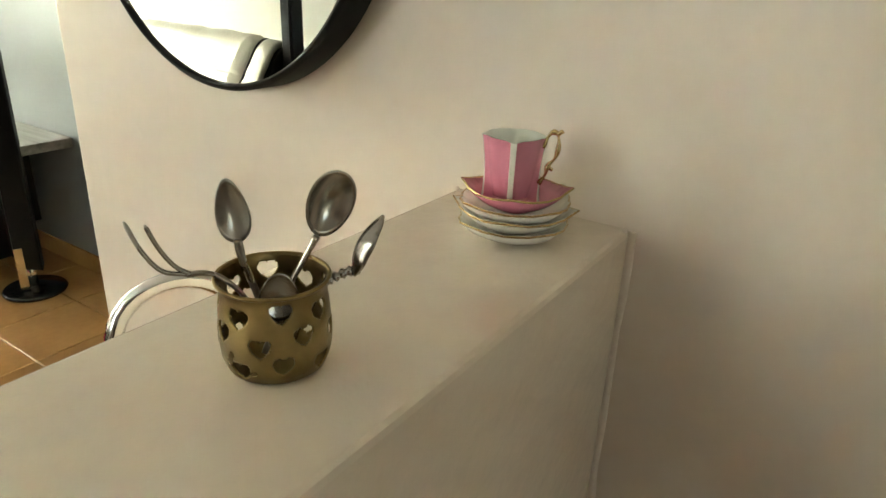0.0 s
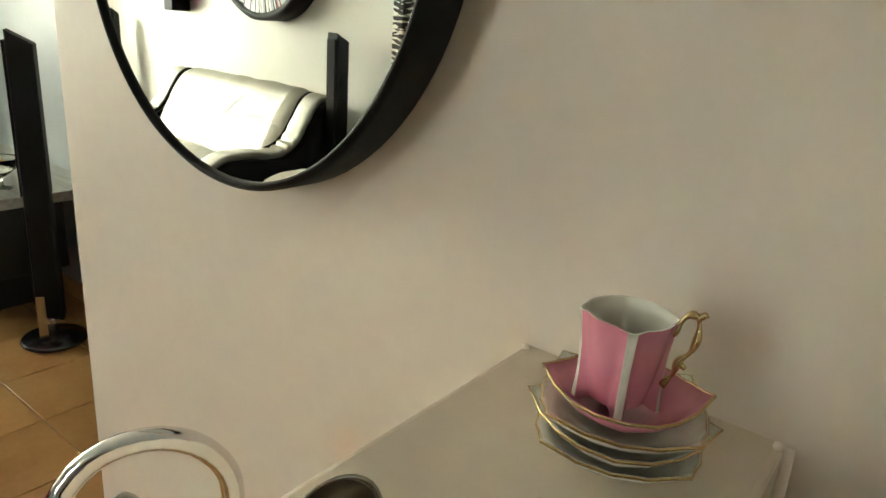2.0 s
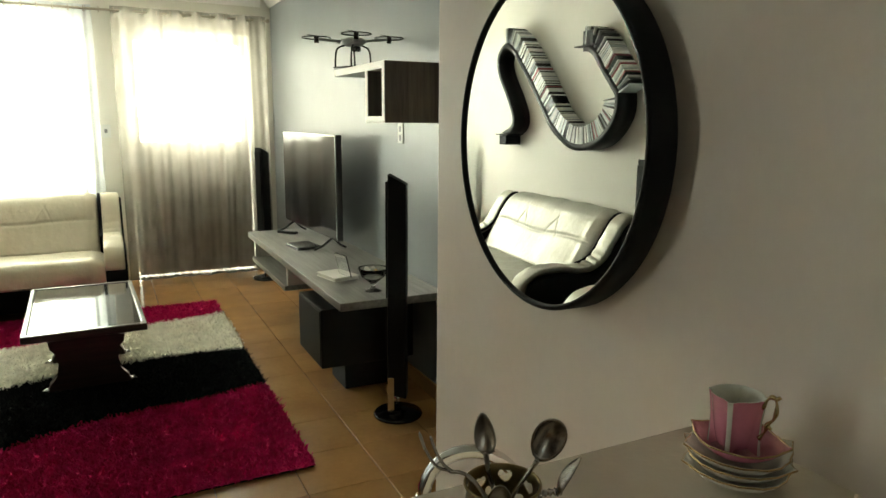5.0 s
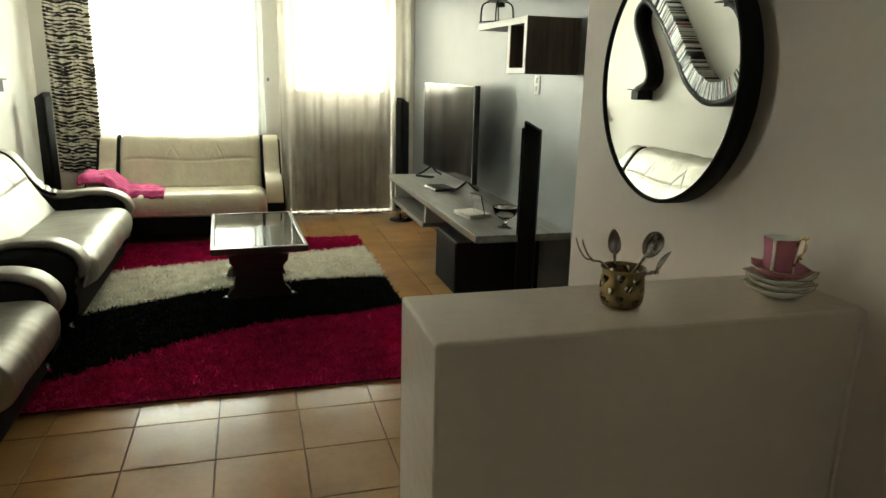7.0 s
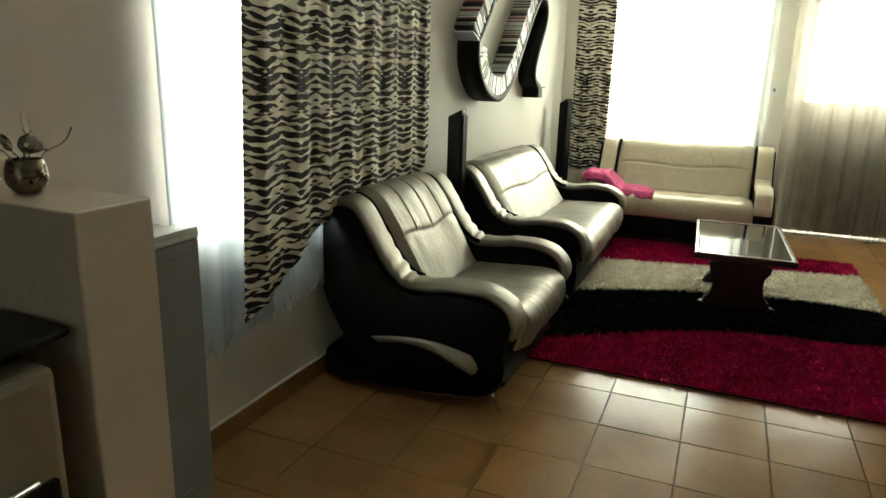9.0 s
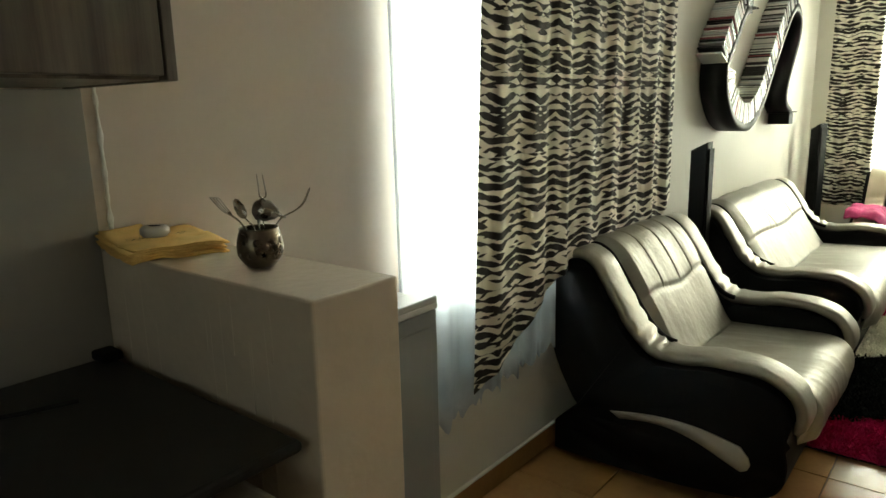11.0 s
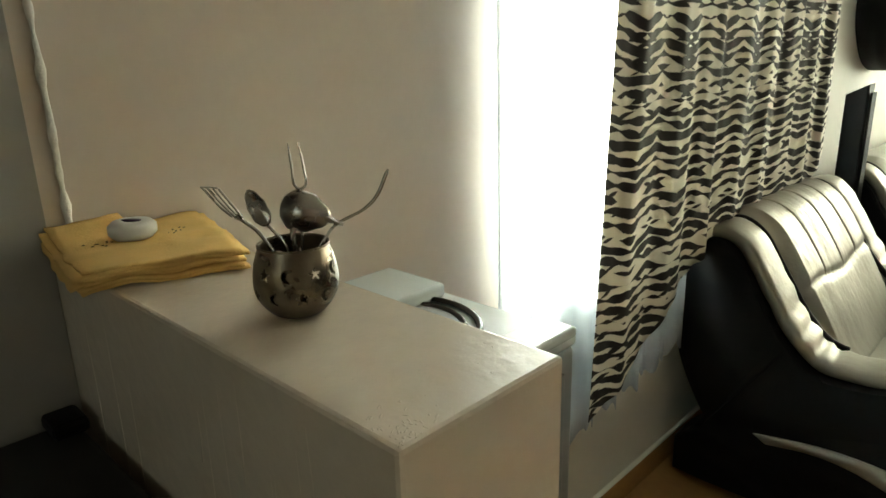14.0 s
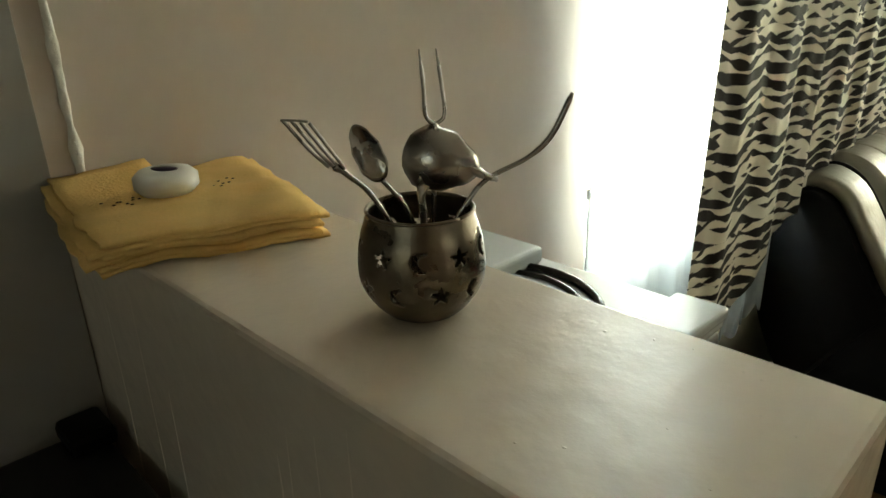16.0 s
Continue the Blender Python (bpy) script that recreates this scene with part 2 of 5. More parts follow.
def loft(rings, cap=True):
    bm = bmesh.new()
    vs = [[bm.verts.new(p) for p in r] for r in rings]
    k = len(vs[0])
    for a, b in zip(vs, vs[1:]):
        for i in range(k):
            bm.faces.new((a[i], a[(i + 1) % k], b[(i + 1) % k], b[i]))
    if cap:
        bm.faces.new(vs[0][::-1])
        bm.faces.new(vs[-1])
    return smooth(bm)


def tube(points, radius, seg=10, flat=1.0):
    """A rod along points; radius may be a list; flat squeezes its second axis."""
    pts = [Vector(p) for p in points]
    rad = radius if isinstance(radius, (list, tuple)) else [radius] * len(pts)
    rings, up = [], Vector((0.13, 0.21, 1)).normalized()
    for i, p in enumerate(pts):
        d = (pts[min(i + 1, len(pts) - 1)] - pts[max(i - 1, 0)]).normalized()
        a = d.cross(up).normalized()
        b = d.cross(a).normalized()
        up = (up - d * up.dot(d)).normalized() if abs(up.dot(d)) < 0.95 else up
        rings.append([p + (a * math.cos(2 * math.pi * j / seg) + b * flat * math.sin(2 * math.pi * j / seg)) * rad[i] for j in range(seg)])
    return loft(rings)


def curve_pts(keys, steps=8):
    """Smooth line through keys (Catmull-Rom)."""
    k = [Vector(p) for p in keys]
    k = [k[0] * 2 - k[1]] + k + [k[-1] * 2 - k[-2]]
    out = []
    for i in range(1, len(k) - 2):
        a, b, c, d = k[i - 1:i + 3]
        for s in range(steps):
            t = s / steps
            out.append(0.5 * (2 * b + (c - a) * t + (2 * a - 5 * b + 4 * c - d) * t * t + (3 * b - a - 3 * c + d) * t ** 3))
    out.append(k[-2])
    return out


def prism(outline, y0, y1, bevel=0.0, seg=2):
    """An outline of (x, z) drawn out from y0 to y1."""
    bm = bmesh.new()
    a = [bm.verts.new((x, y0, z)) for x, z in outline]
    b = [bm.verts.new((x, y1, z)) for x, z in outline]
    k = len(a)
    caps = [bm.faces.new(a), bm.faces.new(b[::-1])]
    for i in range(k):
        bm.faces.new((a[i], b[i], b[(i + 1) % k], a[(i + 1) % k]))
    if bevel:
        rim = [e for f in caps for e in f.edges]
        bmesh.ops.bevel(bm, geom=rim, offset=bevel, segments=seg, profile=0.5, affect="EDGES")
    return bm


# ---- the setting ----
XM, XT, XW, YF, YK, ZC = 1.0, 1.95, -1.51, 6.75, -2.2, 2.55  # mirror wall, TV wall, window wall, far wall, kitchen end, ceiling
YE = 1.18  # end of the mirror wall


def wall(name, bm, material, label):
    return solid(name, bm, material, label, "wall", "structure")


wall("wall_mirror", box(XM, XT + 0.2, YK, YE, 0, ZC, 0.012), CREAM, "cream painted plaster wall behind the mirror and half wall")
wall("wall_television", box(XT, XT + 0.2, YE, YF + 0.2, 0, ZC), GREYWALL, "blue-grey silk painted wall behind the television")
# unseen end wall, kept pale to bounce light; its window opening is added
KX0, KX1, KZ0, KZ1 = -0.9, 0.2, 1.1, 2.1
bm = bmesh.new()
box(XW - 0.2, KX0, YK - 0.2, YK, 0, ZC, bm=bm)
box(KX0, KX1, YK - 0.2, YK, 0, KZ0, bm=bm)
box(KX0, KX1, YK - 0.2, YK, KZ1, ZC, bm=bm)
box(KX1, XT, YK - 0.2, YK, 0, ZC, bm=bm)
wall("wall_kitchen", bm, WHITEWALL, "unseen pale kitchen end wall with an added window opening")

# window wall with its opening
WY0, WY1, WZ0, WZ1 = 1.24, 2.85, 0.85, 2.2
bm = bmesh.new()
wall("wall_kitchen_side", box(XW - 0.2, XW, YK, WY0, 0, ZC), CREAM, "beige painted wall beside the cooker")
box(XW - 0.2, XW, WY1, YF + 0.2, 0, ZC, bm=bm)
box(XW - 0.2, XW, WY0, WY1, 0, WZ0, bm=bm)
box(XW - 0.2, XW, WY0, WY1, WZ1, ZC, bm=bm)
wall("wall_window", bm, WHITEWALL, "pale painted wall with a wide window")

# far wall with window and door openings
FX0, FX1, FZ0, FZ1 = -1.02, 0.30, 0.86, 2.2
DX0, DX1, DZ1 = 0.68, 1.74, 2.2
bm = bmesh.new()
box(XW, FX0, YF, YF + 0.2, 0, ZC, bm=bm)
box(FX0, FX1, YF, YF + 0.2, 0, FZ0, bm=bm)
box(FX0, FX1, YF, YF + 0.2, FZ1, ZC, bm=bm)
box(FX1, DX0, YF, YF + 0.2, 0, ZC, bm=bm)
box(DX0, DX1, YF, YF + 0.2, DZ1, ZC, bm=bm)
box(DX1, XT, YF, YF + 0.2, 0, ZC, bm=bm)
wall("wall_far", bm, WHITEWALL, "pale painted wall with a window and a door")

solid("ceiling", box(XW - 0.2, XT + 0.2, YK - 0.2, YF + 0.2, ZC, ZC + 0.15), CEIL, "white plastered ceiling", "ceiling", "structure")
solid("floor", box(XW - 0.2, XT + 0.2, YK - 0.2, YF + 0.2, -0.15, -0.006), GROUT, "brown glazed ceramic floor tiles with dark joints", "floor", "structure")
floor = bpy.data.objects["floor"]

# half walls between kitchen and sitting room
HB = 1.15
for nm, x0, x1, y0, y1, lab in (("half_wall_mirror_side", 0.46, XM + 0.01, 0.394, 0.552, "cream painted half wall with a glossy top, joined to the mirror wall"),
                                ("half_wall_window_side", XW - 0.01, -0.888, 0.378, 0.553, "chipped cream painted half wall with drips of paint, joined to the window wall")):
    bm = box(x0, x1, y0, y1, 0, HB, 0.0042, 2)
    solid(nm, bm, BARTOP, lab, "half wall", "structure")

solid("baseboard", box(XW, XW + 0.012, 0.56, YF, 0, 0.085, 0.003), TILE, "brown tile skirting along the window wall", "baseboard", "structure")
solid("trim", box(XW, XW + 0.014, 0.56, YF, 0.086, 0.094, 0.002), WHITEWALL, "pale grout line on top of the skirting", "trim", "structure")
solid("baseboard_television", box(XT - 0.012, XT, YE, YF, 0, 0.085, 0.003), TILE, "brown tile skirting along the television wall", "baseboard", "structure")


def sofa(name, m, W, top, label, pleats, hide):
    """Seat with black outer shell, leather wave arms, back and seat; x forward, y across."""
    s = thing(name, m, label, "armchair" if W < 1.3 else "sofa", "leather seats")
    D, aw = 0.90, 0.16
    k = top / 0.86
    side = [(0.02, 0.04), (0.45, 0.05), (0.76, 0.085), (0.85, 0.13), (0.875, 0.22), (0.865, 0.31), (0.875, 0.38), (0.845, 0.455), (0.76, 0.495), (0.62, 0.505), (0.47, 0.485), (0.38, 0.50), (0.30, 0.57 * k), (0.235, 0.67 * k),
            (0.18, 0.765 * k), (0.11, 0.825 * k), (0.04, 0.81 * k), (-0.01, 0.73 * k), (-0.02, 0.60), (0.03, 0.42), (0.10, 0.285), (0.13, 0.245), (0.09, 0.225), (0.02, 0.16)]
    out = [(p.x, p.z) for p in curve_pts([Vector((x, 0, z)) for x, z in side], 4)]
    line = curve_pts([Vector(p) for p in ((0.03, 0, 0.79 * k), (0.09, 0, 0.845 * k), (0.165, 0, 0.815 * k), (0.235, 0, 0.715 * k), (0.31, 0, 0.60 * k), (0.39, 0, 0.525), (0.49, 0, 0.512), (0.63, 0, 0.53), (0.77, 0, 0.522), (0.865, 0, 0.475), (0.90, 0, 0.40), (0.885, 0, 0.345))], 6)
    for y0 in (0.0, W - aw):
        part("side_panel", smooth(prism(out, y0 + 0.0, y0 + aw - 0.012, 0.014, 3)), BLACKL, s, "black leather side panel")
        rings = []
        for i, p in enumerate(line):
            d = (line[min(i + 1, len(line) - 1)] - line[max(i - 1, 0)]).normalized()
            nrm = Vector((-d.z, 0, d.x))
            th = 0.021 * min(1.0, 0.45 + 0.25 * min(i, len(line) - 1 - i))
            wid = aw / 2 - 0.012
            ring = []
            for j in range(16):
                a = 2 * math.pi * j / 16
                cx, cy = math.cos(a), math.sin(a)
                q = p + nrm * th * math.copysign(abs(cy) ** 0.42, cy) + Vector((0, y0 + aw / 2 + (0.016 if y0 == 0 else -0.016) + wid * math.copysign(abs(cx) ** 0.36, cx), 0))
                gather = math.exp(-((p.x - 0.36) / 0.09) ** 2)
                q += nrm * (0.004 * noise.noise(Vector((q.x * 16, q.y * 5, q.z * 16))) + 0.007 * gather * math.sin(i * 1.9 + 1.5 * cx) * (cy > 0))
                ring.append(q)
            rings.append(ring)
        yi = y0 + aw + 0.016 if y0 == 0 else y0 - 0.016
        part("piping", tube([p + Vector((0.0, yi, 0.012)) for p in line[2:34]], 0.011, 8), BLACKL, s, "black piping")
        part("arm_pad", loft(rings), hide, s, "silvery cream leather arm pad")
        # pale crescent on the outer face
        yo = y0 + 0.001 if y0 == 0 else y0 + aw - 0.013
        up = [(0.26 + 0.47 * t, 0.268 + 0.042 * math.sin(math.pi * min(1.0, t * 0.85)) - 0.02 * t) for t in [i / 14 for i in range(15)]]
        low = [(0.72 - 0.46 * t, 0.182 + 0.055 * t + 0.055 * math.sin(math.pi * t)) for t in [i / 12 for i in range(1, 12)]]
        cres = up + [(0.757, 0.235), (0.765, 0.21), (0.755, 0.188), (0.735, 0.178)] + low
        part("side_inlay", smooth(prism(cres, yo - 0.008, yo + 0.008, 0.004, 2)), hide, s, "pale leather crescent inlay")
    part("shell", box(0.05, D - 0.06, aw - 0.02, W - aw + 0.02, 0.07, 0.30, 0.02, 3), BLACKL, s, "black leather base")
    backo = [(0.0, 0.30), (-0.02, 0.60), (0.02, 0.76 * k), (0.10, 0.83 * k), (0.14, 0.6), (0.16, 0.3)]
    part("back_shell", prism(backo, aw - 0.02, W - aw + 0.02, 0.012), BLACKL, s, "black leather back")

    def pad(keys, th, y0, y1, n, relief):
        pts = curve_pts([Vector((x, 0, z)) for x, z in keys], 22)
        bm = bmesh.new()
        rows = []
        for i, p in enumerate(pts):
            d = (pts[min(i + 1, len(pts) - 1)] - pts[max(i - 1, 0)]).normalized()
            nrm = Vector((-d.z, 0, d.x))
            t = i / (len(pts) - 1)
            row = []
            for side_ in (1, -1):
                cols = range(n + 1) if side_ == 1 else range(n, -1, -1)
                for j in cols:
                    f = j / n
                    e = min(1.0, min(f, 1 - f) * 14) ** 0.5 * min(1.0, min(t, 1 - t) * 12 + 0.15) ** 0.5
                    h = th * e * side_
                    y = y0 + (y1 - y0) * f
                    if side_ == -1:
                        h -= relief(f, t) * e
                    row.append(bm.verts.new(p + nrm * h + Vector((0, y, 0))))
            rows.append(row)
        kk = len(rows[0])
        for a, b in zip(rows, rows[1:]):
            for i in range(kk):
                bm.faces.new((a[i], a[(i + 1) % kk], b[(i + 1) % kk], b[i]))
        bm.faces.new(rows[0][::-1])
        bm.faces.new(rows[-1])
        return smooth(bm)

    def back_relief(f, t):
        h = 0.007 * noise.noise(Vector((f * 5 * W, t * 3, W * 3)))
        up = min(1.0, max(0.0, (t - 0.36) / 0.02)) * min(1.0, max(0.0, (0.74 - t) / 0.2))
        if pleats:
            for c, lean in ((0.27, 0.05), (0.52, 0.02), (0.74, -0.02)):
                d = f - c - lean * (t - 0.4)
                h += up * (-0.009 * math.exp(-(d / 0.005) ** 2) + 0.001 * math.exp(-((d - 0.035) / 0.03) ** 2))
        else:
            for c, lean in ((0.33, 0.4), (0.40, -0.5), (0.64, 0.5), (0.71, -0.3)):
                d = f - c - lean * (t - 0.4)
                h += (-0.006 if W > 1.6 else -0.003) * math.exp(-(d / 0.006) ** 2 - ((t - 0.42) / 0.07) ** 2)
        h += -0.007 * math.exp(-((t - 0.36 - 0.01 * math.sin(f * 9)) / 0.011) ** 2) + 0.005 * math.sin(math.pi * min(1, t / 0.36)) * (t < 0.36)
        h += 0.0008 * noise.noise(Vector((f * 18 * W, t * 5 + f * 7, 5))) * (t < 0.8)
        h += 0.0006 * noise.noise(Vector((f * 30 * W, t * 22, 8)))
        return h

    part("backrest", pad([(0.44, 0.37), (0.38, 0.44), (0.31, 0.57 * k), (0.235, 0.71 * k), (0.155, 0.815 * k), (0.075, 0.835 * k), (0.015, 0.775 * k), (-0.01, 0.66 * k)], 0.042, aw + 0.030, W - aw - 0.030, 220, back_relief), hide, s, "silvery cream leather back with creases")

    def seat_relief(f, t):
        return 0.008 * noise.noise(Vector((f * 4 * W, t * 4, 9 + W))) + 0.0012 * noise.noise(Vector((f * 18 * W, t * 7 + f * 4, 2))) - 0.004 * abs(noise.noise(Vector((f * 7 * W + t * 3, t * 2, 14)))) ** 0.5

    part("seat", pad([(0.865, 0.25), (0.885, 0.33), (0.85, 0.385), (0.72, 0.385), (0.52, 0.375), (0.36, 0.37)], 0.05, aw + 0.0, W - aw - 0.0, 80, seat_relief), hide, s, "silvery cream leather seat")
    for x, y in ((0.79, 0.07), (0.79, W - 0.07), (0.14, 0.06), (0.14, W - 0.06)):
        part("foot", tube([(x, y, 0.12), (x + 0.025, y, 0.06), (x + 0.055, y, 0.004)], [0.02, 0.014, 0.008], 10), CHROME, s, "chrome splayed foot")
    return s


sofa("armchair", pose(-1.46, 2.03, 0), 1.08, 0.865, "silver cream and black leather armchair by the curtained window", True, LEATHER)
sofa("two_seat_sofa", pose(-1.47, 3.50, 0), 1.76, 0.83, "silver cream and black leather sofa along the window wall", False, LEATHER)
sofa("two_seat_sofa", pose(-0.97, 6.42, 0, 0, 0, -90), 1.55, 0.83, "cream and black leather sofa under the far window", False, CREAML)

# coffee table
tb = thing("coffee_table", pose(0.312, 4.29, 0, 0, 0, 2), "dark wooden coffee table with a black glass top on the rug", "table")
bm = bmesh.new()
for a in ((-0.28, 0.28, -0.53, -0.494), (-0.28, 0.28, 0.494, 0.53), (-0.28, -0.254, -0.494, 0.494), (0.254, 0.28, -0.494, 0.494)):
    box(*a, 0.372, 0.41, 0.006, 2, bm=bm)
part("tabletop_frame", bm, MAHOG, tb)
part("glass_inset", box(-0.253, 0.253, -0.493, 0.493, 0.385, 0.406, 0.002), mat("black_table_glass", (0.012, 0.013, 0.015), 0.05, vary=0.05, gloss=0.4), tb, "black glossy glass inset")
ped = [(-0.17, 0.02), (-0.16, 0.06), (-0.125, 0.10), (-0.115, 0.16), (-0.12, 0.22), (-0.15, 0.25), (-0.155, 0.29), (-0.10, 0.30), (-0.12, 0.345), (-0.16, 0.372),
       (0.16, 0.372), (0.12, 0.345), (0.10, 0.30), (0.155, 0.29), (0.15, 0.25), (0.12, 0.22), (0.115, 0.16), (0.125, 0.10), (0.16, 0.06), (0.17, 0.02)]
for y in (-0.27, 0.21):
    part("pedestal", prism([(x * 1.18, z) for x, z in ped], y, y + 0.06, 0.006), MAHOG, tb)
    for x in (-0.19, 0.19):
        part("foot_cap", tube([(x * 0.85, y + 0.03, 0.028), (x * 1.1, y + 0.03, 0.024), (x * 1.25, y + 0.03, 0.012)], [0.016, 0.014, 0.008], 10), CHROME, tb, "chrome foot cap")
part("stretcher", box(-0.03, 0.03, -0.21, 0.21, 0.10, 0.16, 0.005), MAHOG, tb)

# shag rug
RUGC = [mat("crimson_shag", (0.50, 0.012, 0.10), 0.9, scale=14, vary=0.35, gloss=0.08), mat("cream_shag", (0.93, 0.90, 0.80), 0.9, scale=14, vary=0.2, gloss=0.08), mat("black_shag", (0.010, 0.013, 0.013), 0.9, scale=14, vary=0.4, gloss=0.08)]
RX0, RX1, RY0, RY1 = -0.80, 1.18, 2.70, 5.60


def rug_colour(x, y):
    a = 3.14 + 0.40 * (x + 0.58) + 0.09 * math.sin((x + 0.3) * 3.2) - 0.05
    b = 3.88 + 0.62 * (x + 0.7) - 0.20 * (x + 0.7) ** 2
    c = 4.80 + 0.23 * (x + 0.67)
    return 0 if y < a else 2 if y < b else 1 if y < c else 0


rug = thing("shag_rug", pose(0, 0, 0), "shaggy crimson, black and cream rug with curved bands", "rug")
for ci in range(3):
    bm = bmesh.new()
    c_ = 0.02
    for i in range(int((RX1 - RX0) / c_)):
        for j in range(int((RY1 - RY0) / c_)):
            x, y = RX0 + i * c_, RY0 + j * c_
            if rug_colour(x + c_ / 2, y + c_ / 2) == ci:
                bm.faces.new([bm.verts.new(p) for p in ((x, y, 0.012), (x + c_, y, 0.012), (x + c_, y + c_, 0.012), (x, y + c_, 0.012))])
    bmesh.ops.remove_doubles(bm, verts=bm.verts, dist=1e-4)
    tagged(part("backing", bm, RUGC[ci], rug), kind="stuff")
part("underside", box(RX0 + 0.005, RX1 - 0.005, RY0 + 0.005, RY1 - 0.005, 0.0, 0.010, 0.003), RUGC[2], rug)
rng = random.Random(4)
for ci, cn in enumerate(("crimson_pile", "cream_pile", "black_pile")):
    vs, fs = [], []
    for i in range(95000):
        x, y = rng.uniform(RX0, RX1), rng.uniform(RY0, RY1)
        jx, jy = rng.gauss(0, 0.012), rng.gauss(0, 0.012)
        if rug_colour(x + jx, y + jy) != ci:
            continue
        a, h, w = rng.uniform(0, 6.28), rng.uniform(0.018, 0.032), rng.uniform(0.003, 0.006)
        lx, ly = rng.gauss(0, 0.014), rng.gauss(0, 0.014)
        c, s_ = math.cos(a) * w, math.sin(a) * w
        o = len(vs)
        vs += [(x - c, y - s_, 0.008), (x + c, y + s_, 0.008), (x + lx + c * 0.5, y + ly + s_ * 0.5, h), (x + lx - c * 0.5, y + ly - s_ * 0.5, h)]
        fs.append((o, o + 1, o + 2, o + 3))
    me = bpy.data.meshes.new(cn)
    me.from_pydata(vs, [], fs)
    me.materials.append(RUGC[ci])
    ob = new(cn, me)
    ob.parent = rug
    tagged(ob, kind="stuff")

# floating television stand
ts = thing("television_stand", pose(0, 0, 0), "long grey wood television stand with a black cabinet under one end", "tv stand")
part("top_board", box(1.405, XT - 0.002, 3.03, 5.29, 0.565, 0.605, 0.003), GREYOAK, ts, "grey washed wood top")
part("cabinet_body", box(1.392, 1.90, 3.315, 3.74, 0.19, 0.50, 0.004), BLACKM, ts, "black cabinet")
part("cabinet_door", box(1.3875, 1.3915, 3.325, 3.73, 0.20, 0.49, 0.001), BLACKM, ts, "black cabinet door")
part("support_block", box(1.48, 1.90, 3.32, 3.68, 0.50, 0.565), BLACKM, ts)
# black block stands in for the floor shadow beneath the cabinet
part("shade_block", box(1.56, 1.88, 3.46, 3.70, 0.0, 0.19, 0.003), BLACKM, ts, "recessed black block standing in for shade under the cabinet")
part("low_shelf", box(1.43, XT - 0.002, 4.25, 5.29, 0.38, 0.412, 0.003), GREYOAK, ts, "grey low shelf")
for y in (4.25, 5.258):
    part("divider", box(1.45, XT - 0.002, y, y + 0.032, 0.413, 0.564, 0.002), WHITELAM, ts, "white upright divider")

# television
tv = thing("television", pose(1.755, 4.76, 0.605, 0, 0, 3), "large flat television with a dark reflecting screen on the grey stand", "television")
part("screen_case", box(-0.02, 0.02, -0.56, 0.56, 0.075, 0.745, 0.006), mat("silver_black_bezel", (0.05, 0.05, 0.052), 0.25, vary=0.1), tv)
part("screen", box(-0.024, -0.0205, -0.548, 0.548, 0.09, 0.733), mat("screen_glass", (0.010, 0.011, 0.014), 0.08, vary=0.05), tv, "dark glossy screen")
part("bezel_strip", box(-0.0255, -0.0205, -0.558, 0.558, 0.734, 0.744), CHROME, tv, "bright top edge")
for y in (-0.558, 0.5535):
    part("bezel_strip", box(-0.0255, -0.0205, y, y + 0.0045, 0.082, 0.7335), CHROME, tv, "bright side edge")
for y in (-0.42, 0.42):
    part("stand_leg", tube([(0, y, 0.08), (-0.07, y, 0.03), (-0.13, y, 0.008)], 0.008, 8), BLACKP, tv)
    part("stand_leg", tube([(0, y, 0.08), (0.05, y, 0.03), (0.09, y, 0.008)], 0.008, 8), BLACKP, tv)


def speaker(x, y, turn):
    s = thing("tower_speaker", pose(x, y, 0, 0, 0, turn), "slim tall black tower speaker on a round glossy base", "speaker", "tower speakers")
    part("base", lathe([(0.0, 0.0), (0.118, 0.0), (0.122, 0.008), (0.115, 0.017), (0.04, 0.024), (0.0, 0.026)], 40), BLACKP, s)
    part("pole", tube([(0, 0, 0.02), (0, 0, 0.14)], 0.018, 16), CHROME, s, "chrome pole")
    prof = [(-0.045, 0.12), (0.045, 0.10), (0.045, 1.15), (-0.04, 1.195)]
    part("column", prism(prof, -0.047, 0.047, 0.008, 2), BLACKM, s, "black column with a slanted top")
    part("chrome_strip", box(-0.044, -0.012, -0.0505, -0.0472, 0.03, 0.21, 0.001), CHROME, s, "chrome strip near the foot")
    part("grille", box(-0.052, -0.046, -0.036, 0.036, 0.17, 1.16, 0.002), BLACKL, s, "black cloth grille")


speaker(1.695, 3.04, -30)
speaker(1.73, 6.28, 30)
speaker(-1.37, 3.43, 180)
speaker(-1.33, 6.2, 150)

# round mirror
mr = thing("round_mirror", pose(XM - 0.008, 0.812, 1.415, 0, -0.31, -1.75), "round wall mirror in a deep black frame", "mirror")
R = 0.2085
rings = []
for r, x in ((R, -0.001), (R, -0.031), (R - 0.004, -0.035), (R - 0.0065, -0.035), (R - 0.007, -0.032), (R - 0.007, -0.001)):
    rings.append([(x, r * math.cos(2 * math.pi * i / 96), r * math.sin(2 * math.pi * i / 96)) for i in range(96)])
part("mirror_frame", loft(rings + [rings[0]], cap=False), BLACKM, mr, "deep black frame")
bm = bmesh.new()
bmesh.ops.create_circle(bm, cap_ends=True, segments=96, radius=R - 0.0072)
bmesh.ops.rotate(bm, verts=bm.verts, matrix=Matrix.Rotation(radians(-90), 3, "Y"))
bmesh.ops.translate(bm, verts=bm.verts, vec=(-0.0305, 0, 0))
part("mirror_glass", bm, MIRROR, mr, "silvered mirror glass")


